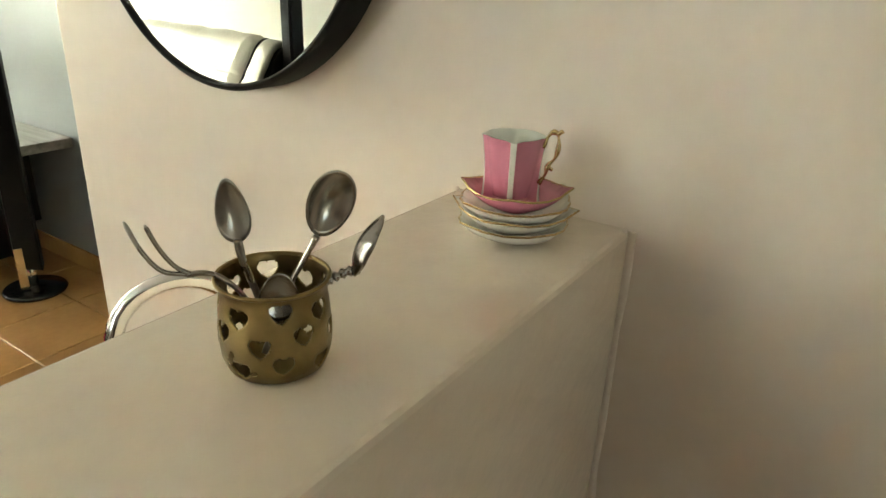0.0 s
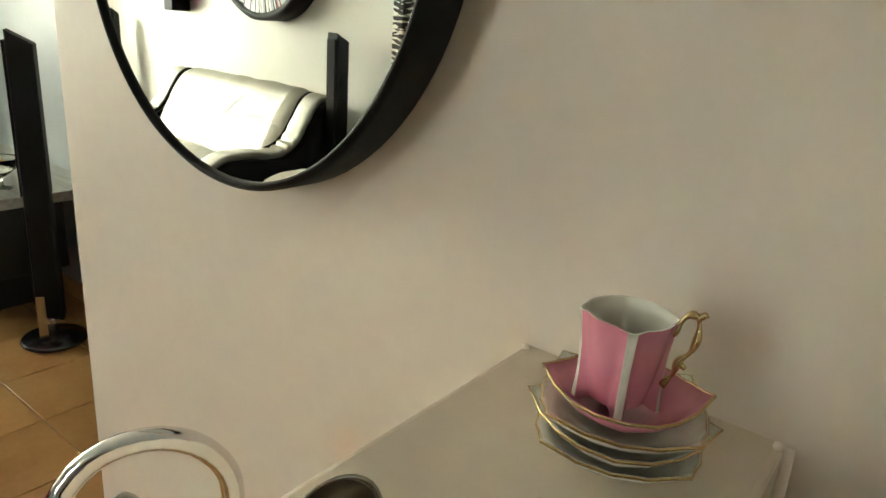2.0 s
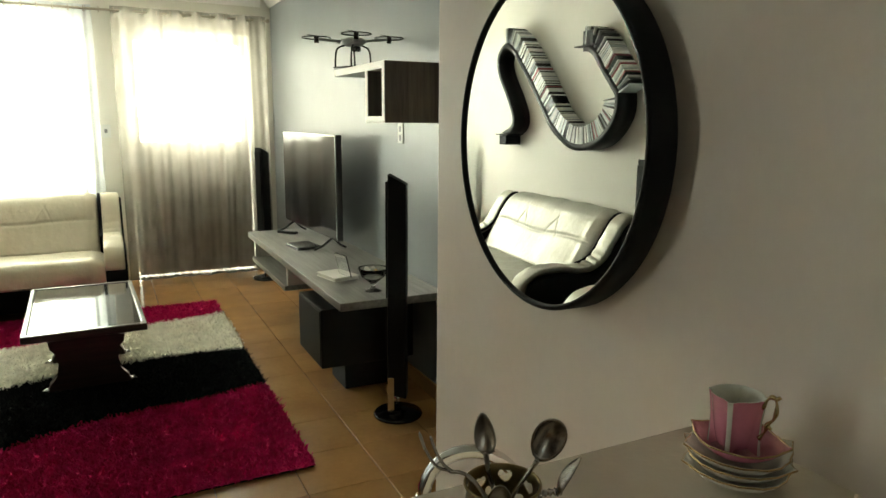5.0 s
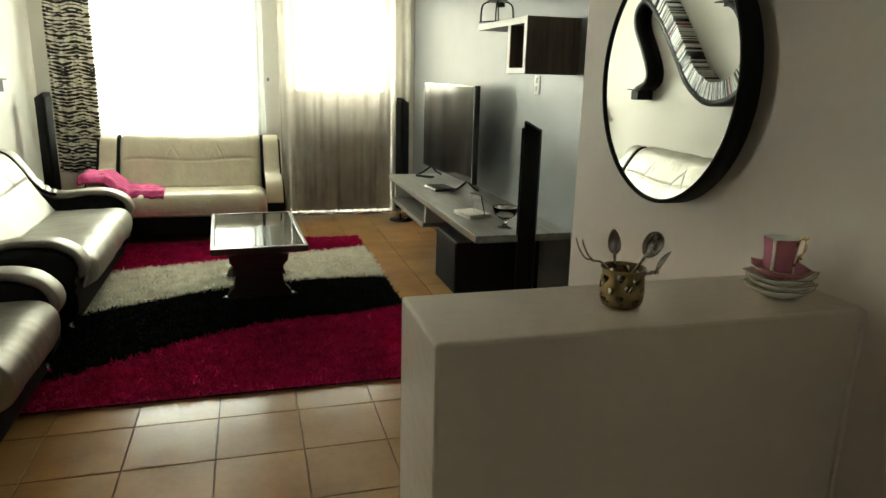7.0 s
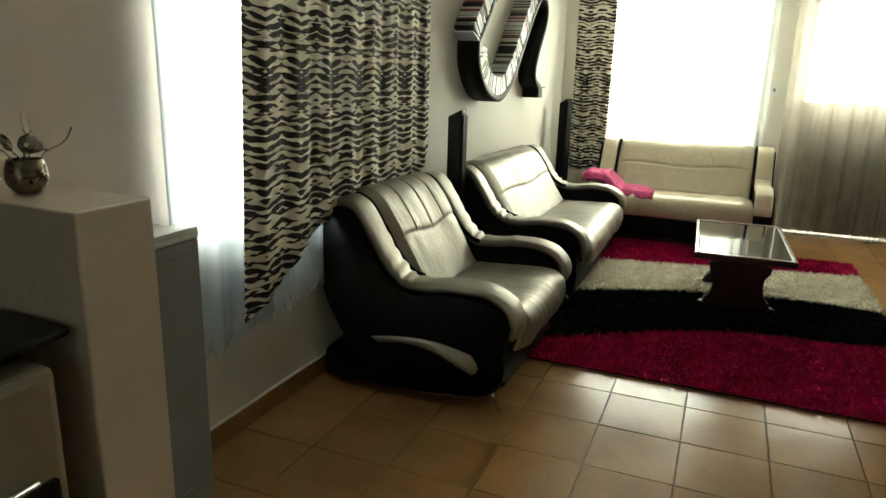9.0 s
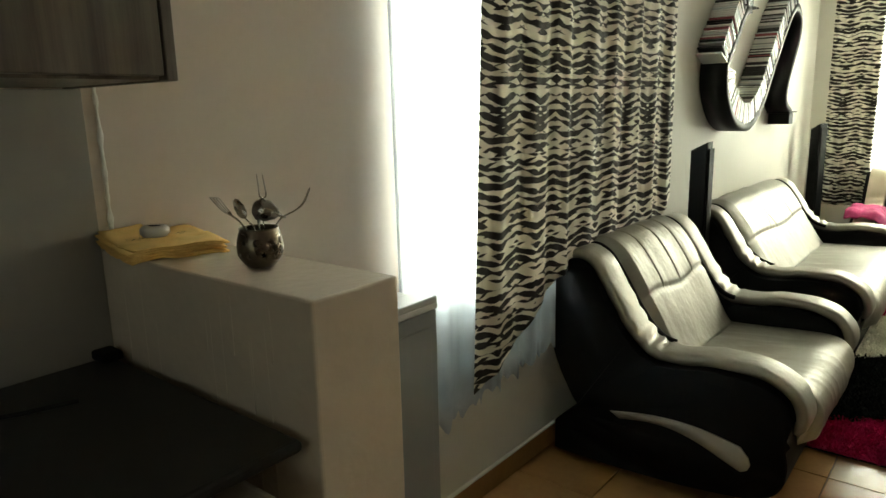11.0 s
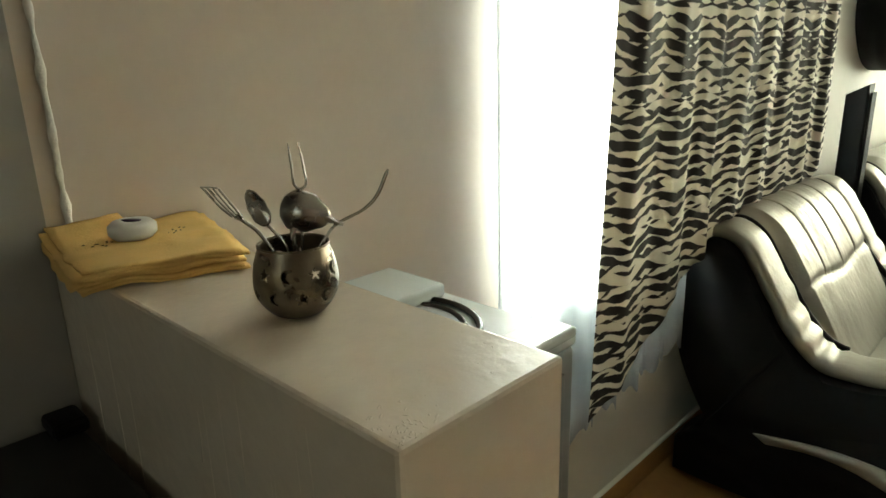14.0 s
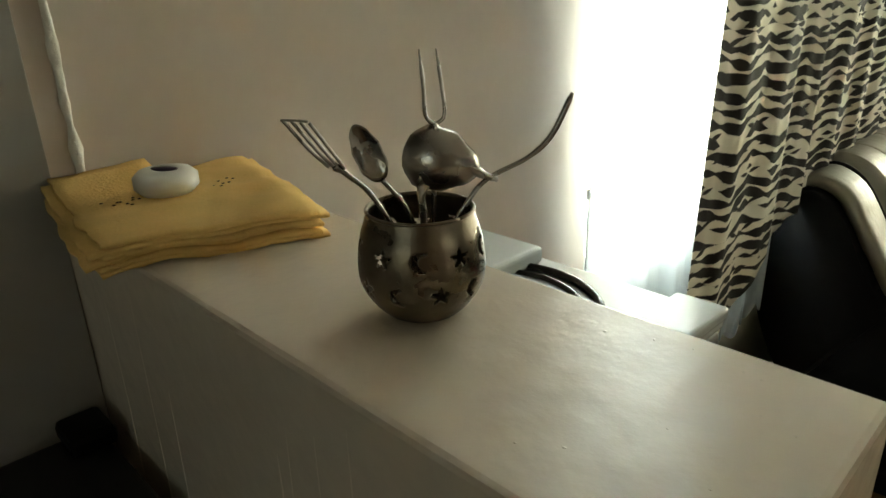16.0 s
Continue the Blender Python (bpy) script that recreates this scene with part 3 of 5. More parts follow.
def cloth(x0, y0, x1, y1, z0, z1, folds, amp, nx, nz, lift=None, flare=0.0, seed=1, lean=0.0):
    """Hanging cloth along a line, with upright folds that open to the hem."""
    bm = bmesh.new()
    uvl = bm.loops.layers.uv.new("uv")
    d = Vector((x1 - x0, y1 - y0, 0))
    L = d.length
    nrm = Vector((-d.y, d.x, 0)).normalized()
    g, uvs = [], {}
    for i in range(nx + 1):
        f = i / nx
        col = []
        for j in range(nz + 1):
            t = j / nz
            zb = z0 + (lift(f) if lift else 0)
            z = zb + (z1 - zb) * t
            ph = 2 * math.pi * folds * f + 1.3 * noise.noise(Vector((f * 6, seed, t * 0.7)))
            off = amp * (math.sin(ph) + 0.35 * math.sin(2.3 * ph + seed)) * (0.75 + 0.35 * noise.noise(Vector((f * 9, t * 2, seed))))
            off *= 1 - 0.35 * t
            p = Vector((x0, y0, z)) + d * (f + lean / L * t * (1 - f)) + nrm * (off + flare * (1 - t) ** 2)
            v = bm.verts.new(p)
            uvs[v] = (f * L * 1.25, z)
            col.append(v)
        g.append(col)
    for i in range(nx):
        for j in range(nz):
            f = bm.faces.new((g[i][j], g[i + 1][j], g[i + 1][j + 1], g[i][j + 1]))
            f.smooth = True
            for lp in f.loops:
                lp[uvl].uv = uvs[lp.vert]
    return bm


def curtain(name, bm, material, label):
    ob = solid(name, bm, material, label, "curtain")
    so = ob.modifiers.new("thick", "SOLIDIFY")
    so.thickness = 0.0015
    return ob


ROD = mat("nickel_rod", (0.45, 0.40, 0.34), 0.3, metal=1.0, vary=0.1)


def rod(name, a, b, wall_step, rings, label):
    """Curtain pole with end knobs, wall brackets and rings."""
    r = thing(name, pose(0, 0, 0), label, "curtain rod")
    a, b = Vector(a), Vector(b)
    part("pole", tube([a, b], 0.011, 14), ROD, r)
    for e in (a, b):
        part("end_knob", lathe([(0.0, -0.02), (0.016, -0.014), (0.021, 0.0), (0.016, 0.014), (0.0, 0.02)], 14), ROD, r, m=Matrix.Translation(e))
    for f in (0.04, 0.5, 0.96):
        q = a.lerp(b, f)
        part("bracket", tube([q, q + Vector(wall_step)], 0.008, 8), ROD, r)
    d = (b - a).normalized()
    ring_me = None
    for i in range(rings):
        q = a.lerp(b, (i + 0.5) / rings)
        if ring_me is None:
            cs = [Vector((0, math.cos(2 * math.pi * j / 16), math.sin(2 * math.pi * j / 16))) * 0.022 for j in range(17)]
            ob = part("eyelet_ring", tube(cs, 0.005, 6), ROD, r, "metal eyelet ring")
            ring_me = ob.data
        else:
            ob = new("eyelet_ring", ring_me)
            ob.parent = r
        ob.matrix_basis = Matrix.Translation(q) @ pose(0, 0, 0, 0, 0, math.degrees(math.atan2(d.y, d.x)))
    return r


rod("curtain_rod", (-1.42, 6.63, 2.325), (1.90, 6.63, 2.325), (0, 0.12, 0), 30, "metal curtain rod with eyelet rings above the far window and door")
rod("curtain_rod", (-1.42, 1.05, 2.30), (-1.42, 3.12, 2.30), (-0.09, 0, 0), 16, "metal curtain rod with eyelet rings above the side window")


def hem(f):
    return 0.02 + (0.28 * min(1.0, f / 0.32) ** 1.3 if f < 0.32 else 0.28 + 0.06 * (f - 0.32) / 0.68 + 0.12 * max(0.0, (f - 0.9) / 0.1))


curtain("zebra_curtain", cloth(-1.385, 1.42, -1.375, 3.0, 0.48, 2.34, 8, 0.011, 200, 44, lift=hem, lean=0.10), ZEBRA, "black and cream zebra print curtain beside the armchair")
curtain("zebra_curtain", cloth(-1.36, 6.615, -0.99, 6.615, 0.47, 2.36, 5, 0.022, 80, 40, seed=3), ZEBRA, "gathered black and cream zebra print curtain by the far window")
curtain("net_curtain", cloth(-1.455, 1.16, -1.44, 3.05, 0.36, 2.33, 15, 0.013, 260, 30, lift=lambda f: 0.10 * min(1.0, f / 0.45) + 0.028 * abs(math.sin(f * 60)) + 0.012 * math.sin(f * 230), seed=5), SHEERS, "white net curtain with a scalloped lace hem over the side window")
curtain("net_curtain", cloth(-1.02, 6.66, 0.46, 6.66, 0.60, 2.36, 16, 0.014, 160, 10, seed=6), SHEER, "white net curtain over the far window")
curtain("net_curtain", cloth(0.60, 6.62, 1.88, 6.62, 0.012, 2.36, 7, 0.034, 200, 24, seed=7), SHEERD, "long white net curtain over the glazed door")


def window(name, x0, x1, z0, z1, cols, rows, m):
    w = thing(name, m, "steel framed window with slim glazing bars", "window", kind="structure")
    bm = bmesh.new()
    for a in ((x0, x1, z0, z0 + 0.04), (x0, x1, z1 - 0.04, z1), (x0, x0 + 0.04, z0 + 0.04, z1 - 0.04), (x1 - 0.04, x1, z0 + 0.04, z1 - 0.04)):
        box(a[0], a[1], -0.02, 0.02, a[2], a[3], bm=bm)
    part("window_frame", bm, METALW, w)
    for i in range(1, cols):
        x = x0 + (x1 - x0) * i / cols
        part("glazing_bar", box(x - 0.012, x + 0.012, -0.015, 0.015, z0 + 0.04, z1 - 0.04), METALW, w)
    for j in range(1, rows):
        z = z0 + (z1 - z0) * j / rows
        part("glazing_bar", box(x0 + 0.04, x1 - 0.04, -0.01, 0.01, z - 0.01, z + 0.01), METALW, w)
    p = part("pane", box(x0 + 0.03, x1 - 0.03, -0.003, 0.003, z0 + 0.03, z1 - 0.03), PANE, w)
    p.visible_shadow = False
    return w


window("window_1", FX0, FX1, FZ0, FZ1, 3, 2, pose(0, YF + 0.1, 0))
window("window_2", WY0, WY1, WZ0, WZ1, 3, 2, pose(XW - 0.1, 0, 0, 0, 0, 90))
# added window behind the camera, lets fill light into the kitchen
window("added_kitchen_window", KX0, KX1, KZ0, KZ1, 2, 1, pose(0, YK - 0.1, 0))

door = thing("door_1", pose(0, YF + 0.08, 0), "steel door with a glazed upper half and grille bars", "door", kind="structure")
part("door_leaf", box(DX0 + 0.012, DX1 - 0.012, -0.02, 0.02, 0.012, 1.235, 0.004), DOORM, door, "brown solid lower panel")
bm = bmesh.new()
for a in ((DX0 + 0.012, DX0 + 0.09, 1.235, DZ1 - 0.01), (DX1 - 0.09, DX1 - 0.012, 1.235, DZ1 - 0.01), (DX0 + 0.09, DX1 - 0.09, DZ1 - 0.09, DZ1 - 0.01)):
    box(a[0], a[1], -0.02, 0.02, a[2], a[3], bm=bm)
part("door_frame", bm, METALW, door)
for i in range(1, 4):
    z = 1.235 + 0.8 * i / 4
    part("grille_bar", box(DX0 + 0.09, DX1 - 0.09, -0.008, 0.008, z - 0.008, z + 0.008), METALW, door)
p = part("pane", box(DX0 + 0.085, DX1 - 0.085, -0.003, 0.003, 1.215, DZ1 - 0.085), PANE, door)
p.visible_shadow = False

# ---- small things ----
PINK = mat("pink_glaze", (0.60, 0.21, 0.29), 0.15, scale=25, vary=0.12, coat=0.5)
CHINA = mat("white_china", (0.74, 0.72, 0.66), 0.12, scale=20, vary=0.04, coat=0.5)
GILT = mat("worn_gilding", (0.55, 0.40, 0.20), 0.22, metal=1.0, scale=60, vary=0.25)
YELLOW = mat("yellow_cotton_napkin", (0.86, 0.56, 0.20), 0.9, scale=18, vary=0.12, bump=0.35, fine=400)
WAX = mat("frosted_white_glass", (0.72, 0.70, 0.66), 0.3, vary=0.04)
PLAID = mat("pink_plaid_cloth", (0.46, 0.035, 0.16), 0.85, scale=30, vary=0.35, bump=0.2, fine=300)
CLEARG = glass("clear_glass", (0.95, 0.97, 0.95), 0.03)
ENAMEL = mat("cream_enamel", (0.27, 0.23, 0.18), 0.3, vary=0.05)
SPLASH = mat("glossy_grey_splashback", (0.34, 0.32, 0.30), 0.12, scale=5, vary=0.12, bump=0.2, fine=16, rough_vary=0.06)
CAULK = mat("white_filler", (0.85, 0.83, 0.78), 0.7, scale=40, vary=0.12, bump=0.5, fine=150)


def heart(u, v):
    v = -v
    u, v = u * 1.15, v * 1.15 - 0.15
    return (u * u + v * v - 1) ** 3 + u * u * v ** 3 < 0


def heart_up(u, v):
    return heart(u, -v)


def star(u, v):
    r, a = math.hypot(u, v), math.atan2(u, v)
    k = abs(((a / (2 * math.pi / 5)) + 0.5) % 1 - 0.5) * 2
    return r < 1.05 - 0.62 * k


def moon(u, v):
    return u * u + v * v < 1 and (u - 0.55) ** 2 + v * v > 0.72


def pierced_pot(name, m, profile, holes, material, label, nu=288, nv=76):
    """Turned metal cup, its wall pierced by small figures: holes of (turn, height, half size, test)."""
    p = thing(name, m, label, "pot")
    keys = curve_pts([Vector((r, 0, z)) for r, z in profile], 12)
    L = [0.0]
    for a, b in zip(keys, keys[1:]):
        L.append(L[-1] + (b - a).length)
    ring = []
    for j in range(nv + 1):
        s = L[-1] * j / nv
        i = max(k for k in range(len(L) - 1) if L[k] <= s + 1e-9)
        f = (s - L[i]) / max(1e-9, L[i + 1] - L[i])
        q = keys[i].lerp(keys[i + 1], min(1.0, f))
        ring.append((max(q.x, 0.0005), q.z))
    vs = [(r * math.cos(2 * math.pi * i / nu), r * math.sin(2 * math.pi * i / nu), z) for r, z in ring for i in range(nu)]
    fs = []
    for j in range(nv):
        r, z = (ring[j][0] + ring[j + 1][0]) / 2, (ring[j][1] + ring[j + 1][1]) / 2
        for i in range(nu):
            th = 2 * math.pi * (i + 0.5) / nu
            cut = False
            for turn, hz, size, test in holes:
                if abs(z - hz) > size * 1.3:
                    continue
                d = (th - turn + math.pi) % (2 * math.pi) - math.pi
                if abs(d * r) < size * 1.3 and test(d * r / size, (z - hz) / size):
                    cut = True
                    break
            if not cut:
                fs.append((j * nu + i, j * nu + (i + 1) % nu, (j + 1) * nu + (i + 1) % nu, (j + 1) * nu + i))
    me = bpy.data.meshes.new("pot_wall")
    me.from_pydata(vs, [], fs)
    me.materials.append(material)
    for f in me.polygons:
        f.use_smooth = True
    ob = new("pot_wall", me)
    ob.parent = p
    so = ob.modifiers.new("thick", "SOLIDIFY")
    so.thickness, so.offset = 0.0011, -1
    rimr, rimz = ring[-1]
    circ = [Vector((rimr * math.cos(2 * math.pi * i / 64), rimr * math.sin(2 * math.pi * i / 64), rimz)) for i in range(65)]
    part("rim", tube(circ, 0.0011, 6), material, p)
    return p


def spoon_bowl(centre, axis, normal, half_len, half_wid, deep, egg=0.25, wave=0.0):
    """Hollow bowl of a spoon: axis along it, normal to the open side."""
    axis, normal = Vector(axis).normalized(), Vector(normal)
    normal = (normal - axis * normal.dot(axis)).normalized()
    side = axis.cross(normal)
    bm = bmesh.new()
    rows, nr, na = [], 7, 32
    for face in (0, 1):
        for i in range(nr + 1):
            f = i / nr if face == 0 else 1 - i / nr
            row = []
            for j in range(na):
                a = 2 * math.pi * j / na
                c, s_ = math.cos(a), math.sin(a)
                w = half_wid * (1 - egg * c * 0.6) * (1 + wave * math.cos(9 * a) * f)
                h = -deep * (1 - f * f) - (0.0008 if face else 0)
                row.append(bm.verts.new(Vector(centre) + axis * half_len * c * f + side * w * s_ * f + normal * h))
            rows.append(row)
    for a, b in zip(rows, rows[1:]):
        for i in range(na):
            bm.faces.new((a[i], a[(i + 1) % na], b[(i + 1) % na], b[i]))
    bmesh.ops.remove_doubles(bm, verts=bm.verts, dist=1e-6)
    return smooth(bm)


def stem(keys, radius, flat=0.6):
    return tube(curve_pts(keys, 6), radius, 10, flat)


# heart cup with cutlery on the half wall by the mirror
P1 = Vector((0.7097, 0.4675, HB))
PR = Vector((0.757, -0.653, 0))
PN = Vector((-0.60, -0.69, 0.40))
face1 = math.atan2(-0.69, -0.60)
holes = []
for row, (hz, shift) in enumerate(((0.041, 0.0), (0.0275, 0.5), (0.0135, 0.0))):
    for i in range(8):
        holes.append((face1 + 2 * math.pi * (i + shift) / 8 + 0.09, hz - 0.004 * (i % 2), 0.0053, heart))
pierced_pot("heart_cup", Matrix.Translation(P1) @ Matrix.Diagonal((0.985, 0.985, 0.94, 1)), [(0.0005, 0.001), (0.020, 0.0012), (0.0245, 0.005), (0.0268, 0.016), (0.0262, 0.032), (0.0252, 0.043), (0.0262, 0.0495)], holes, BRASS,
            "antique brass cup pierced with hearts holding cutlery on the half wall")


def at1(dx, dz, out=0.0):
    return P1 + PR * dx + Vector((0, 0, dz * 0.95)) + Vector((-0.66, -0.75, 0)) * out


spoon = thing("dessert_spoon", Matrix.Identity(4), "tarnished steel spoon standing in the heart cup", "spoon", "cutlery")
part("bowl", spoon_bowl(at1(-0.0165, 0.0765, -0.016), PR * -0.12 + Vector((0, 0, 1)), PN, 0.0158, 0.0076, 0.0045, egg=0.45), STEEL, spoon)
part("handle", stem([at1(-0.0150, 0.062, -0.015), at1(-0.013, 0.050, -0.014), at1(-0.007, 0.030, -0.012), at1(0.001, 0.004)], [0.0022] + [0.0025] * 17 + [0.002]), STEEL, spoon)
spoon = thing("soup_spoon", Matrix.Identity(4), "steel soup spoon standing in the heart cup", "spoon", "cutlery")
part("bowl", spoon_bowl(at1(0.0285, 0.0785, -0.014), PR * 0.36 + Vector((0, 0, 1)), PN + PR * 0.3, 0.0170, 0.0116, 0.006, egg=-0.15), STEEL, spoon)
part("handle", stem([at1(0.0215, 0.0625, -0.013), at1(0.015, 0.051, -0.011), at1(0.006, 0.035, -0.008), at1(-0.006, 0.006)], [0.0046, 0.0042, 0.0038, 0.0036] + [0.0034] * 15, 0.45), STEEL, spoon)
spoon = thing("small_spoon", Matrix.Identity(4), "dark tarnished small spoon leaning on the rim of the heart cup", "spoon", "cutlery")
part("bowl", spoon_bowl(at1(0.002, 0.047, 0.020), Vector((0, 0, 1)) + PR * 0.1, PN, 0.0115, 0.0085, 0.003), STEEL, spoon)
part("handle", stem([at1(0.002, 0.037, 0.018), at1(0.002, 0.022, 0.012), at1(0.003, 0.006, 0.0)], 0.0019), STEEL, spoon)
fork = thing("serving_fork", Matrix.Identity(4), "bent two-pronged steel fork standing in the heart cup", "fork", "cutlery")
part("prong", stem([at1(-0.037, 0.0525), at1(-0.047, 0.055), at1(-0.0545, 0.066), at1(-0.0595, 0.080)], [0.0018] * 18 + [0.0007]), STEEL, fork)
part("prong", stem([at1(-0.034, 0.0515), at1(-0.0415, 0.057), at1(-0.0475, 0.067), at1(-0.0515, 0.078)], [0.0018] * 18 + [0.0007]), STEEL, fork)
part("handle", stem([at1(-0.037, 0.052), at1(-0.0295, 0.0525), at1(-0.022, 0.049), at1(-0.013, 0.038), at1(0.004, 0.006)], 0.0021), STEEL, fork)
ladle = thing("sugar_shell_spoon", Matrix.Identity(4), "steel shell spoon with a twisted stem standing in the heart cup", "spoon", "cutlery")
part("bowl", spoon_bowl(at1(0.0445, 0.061), PR * 0.5 + Vector((0, 0, 1)), PR * 1.0 + PN * -0.02, 0.0165, 0.008, 0.005, wave=0.07), STEEL, ladle)
tw = curve_pts([at1(0.040, 0.049), at1(0.031, 0.0465), at1(0.022, 0.040), at1(0.004, 0.008)], 10)
part("handle", tube(tw, [0.0022 + 0.0006 * math.sin(i * 1.6) for i in range(len(tw))], 10), STEEL, ladle)

# star and moon pot with cutlery on the half wall by the window
P2 = Vector((-1.124, 0.470, HB))
QR = Vector((0.657, 0.754, 0))
QN = Vector((0.68, -0.60, 0.42))
face2 = math.atan2(-0.68, 0.72)
holes = []
for i in range(10):
    holes.append((face2 + 2 * math.pi * i / 10, 0.049, 0.0062, star if i % 2 else moon))
    holes.append((face2 + 2 * math.pi * (i + 0.45) / 10, 0.027, 0.0062, moon if i % 2 else star))
pierced_pot("star_pot", Matrix.Translation(P2) @ Matrix.Diagonal((1.03, 1.03, 0.95, 1)), [(0.0005, 0.001), (0.018, 0.0014), (0.027, 0.008), (0.0355, 0.022), (0.0374, 0.036), (0.0355, 0.053), (0.0318, 0.066), (0.0308, 0.0705)], holes, BRONZE,
            "round aged brass pot pierced with stars and moons holding cutlery")


def at2(dx, dz, out=0.0):
    return P2 + QR * (dx * 1.1) + Vector((0, 0, dz * 1.03)) + Vector((0.75, -0.66, 0)) * out


fork = thing("table_fork", Matrix.Identity(4), "four-pronged steel fork standing in the star pot", "fork", "cutlery")
for i in range(4):
    o = Vector((0, 0, 0)) + QR * 0.0042 * (i - 1.5) - Vector((0, 0, 0.0006)) * (i - 1.5)
    part("prong", stem([at2(-0.042, 0.090) + o * 0.7, at2(-0.0495, 0.100) + o, at2(-0.0605, 0.1165) + o * 1.15], 0.0016), STEEL, fork)
part("tip_bar", stem([at2(-0.068, 0.1175), at2(-0.061, 0.1172), at2(-0.0545, 0.1162)], 0.0012), STEEL, fork)
part("handle", stem([at2(-0.043, 0.091), at2(-0.036, 0.085), at2(-0.023, 0.070), at2(0.008, 0.010)], [0.0042, 0.004, 0.0035] + [0.0027] * 16), STEEL, fork)
spoon = thing("fluted_spoon", Matrix.Identity(4), "fluted steel spoon standing in the star pot", "spoon", "cutlery")
part("bowl", spoon_bowl(at2(-0.0255, 0.0975), QR * -0.42 + Vector((0, 0, 1)), QN, 0.018, 0.0085, 0.004, wave=0.05), STEEL, spoon)
part("handle", stem([at2(-0.0190, 0.082), at2(-0.013, 0.074), at2(-0.007, 0.0645), at2(0.012, 0.012)], 0.0022), STEEL, spoon)
fork = thing("carving_fork", Matrix.Identity(4), "long two-pronged steel fork standing in the star pot", "fork", "cutlery")
for s_ in (-1, 1):
    part("prong", stem([at2(0.0095, 0.112), at2(0.0095 + 0.0048 * s_, 0.117), at2(0.0088 + 0.0046 * s_, 0.132), at2(0.0068 + 0.0042 * s_, 0.152)], [0.0019] * 16 + [0.0012, 0.0009, 0.0006]), STEEL, fork)
part("handle", stem([at2(0.0095, 0.113), at2(0.0088, 0.10), at2(0.0075, 0.066), at2(0.006, 0.010)], [0.003] + [0.0024] * 18), STEEL, fork)
ladle = thing("gravy_ladle", Matrix.Identity(4), "dark steel ladle with a pouring lip in the star pot", "ladle", "cutlery")
part("bowl", spoon_bowl(at2(0.0125, 0.092), QR * 0.9 + Vector((0, 0, -0.30)), QN * -1 + Vector((0, 0, 0.3)), 0.023, 0.0180, 0.011, egg=0.5, wave=0.05), STEEL, ladle)
part("lip", stem([at2(0.026, 0.088), at2(0.034, 0.083), at2(0.0415, 0.0795)], [0.006] * 6 + [0.005, 0.0045, 0.0045, 0.004, 0.004, 0.003, 0.003], 0.5), STEEL, ladle)
part("handle", stem([at2(0.004, 0.088, 0.004), at2(0.001, 0.075, 0.004), at2(0.002, 0.060, 0.004), at2(0.004, 0.012)], 0.0048, 0.5), STEEL, ladle)
hk = thing("bent_spoon_handle", Matrix.Identity(4), "bent steel spoon standing handle up in the star pot", "spoon", "cutlery")
part("handle", stem([at2(-0.004, 0.020), at2(0.024, 0.0645), at2(0.036, 0.080), at2(0.0575, 0.0915), at2(0.070, 0.104), at2(0.080, 0.1265)], [0.0018] * 20 + [0.0022] * 10 + [0.0012], 0.8), STEEL, hk)


# cup and saucers
def saucer(z, turn, r, glaze, label):
    s = thing("square_saucer", pose(0.9285, 0.458, z, 0, 0, turn), label, "saucer", "stacked saucers")
    bm = bmesh.new()
    na, prof = 48, [(0.0, 0.0), (0.45, 0.0), (0.55, 0.002), (0.8, 0.007), (1.0, 0.013)]
    rows = []
    for face in (0, 1):
        for f, h in (prof if face == 0 else prof[::-1]):
            row = []
            for j in range(na):
                a = 2 * math.pi * j / na
                sq = 1 / max(abs(math.cos(a)), abs(math.sin(a))) ** 0.5
                rr = r * max(f, 0.01) * (1 + (sq - 1) * f) * (1 + 0.012 * math.cos(16 * a) * (f > 0.9))
                lift = h * (1 + 0.7 * (sq - 1) * 2.2) * (0.6 + 0.4 * f)
                row.append(bm.verts.new((rr * math.cos(a), rr * math.sin(a), lift + (0.0 if face else 0.0022))))
            rows.append(row)
    for a, b in zip(rows, rows[1:]):
        for i in range(na):
            bm.faces.new((a[i], a[(i + 1) % na], b[(i + 1) % na], b[i]))
    part("dish", smooth(bm), glaze, s)
    rim = []
    for j in range(na + 1):
        a = 2 * math.pi * j / na
        sq = 1 / max(abs(math.cos(a)), abs(math.sin(a))) ** 0.5
        rr = r * sq * (1 + 0.012 * math.cos(16 * a))
        rim.append(Vector((rr * math.cos(a), rr * math.sin(a), 0.0012 + 0.013 * (1 + 0.7 * (sq - 1) * 2.2))))
    part("gilt_rim", tube(rim, 0.0009, 6), GILT, s, "worn gilt rim")


for i, (turn, r, g) in enumerate(((20, 0.0365, CHINA), (65, 0.036, CHINA), (22, 0.0365, CHINA), (68, 0.0315, PINK))):
    saucer(HB + 0.0005 + 0.0075 * i, turn, r * 1.04, g, "white china square saucer with a gilt rim in a stack" if g is CHINA else "pink china square saucer on top of the stack")
cup = thing("demitasse_cup", pose(0.9255, 0.461, HB + 0.0272, 0, 0, 27) @ Matrix.Diagonal((0.89, 0.89, 0.98, 1)), "pink and white china cup with a gilt handle on stacked saucers", "cup")


def cup_ring(r, z, star_, droop, na=64):
    out = []
    for j in range(na):
        a = 2 * math.pi * j / na
        c4 = math.cos(4 * a)
        rr = r * (1 + star_ * (max(0.0, c4) ** 3 - 0.25) + 0.008 * math.cos(28 * a) * (z > 0.045))
        out.append((rr * math.cos(a), rr * math.sin(a), z - droop * max(0.0, c4) ** 2))
    return out


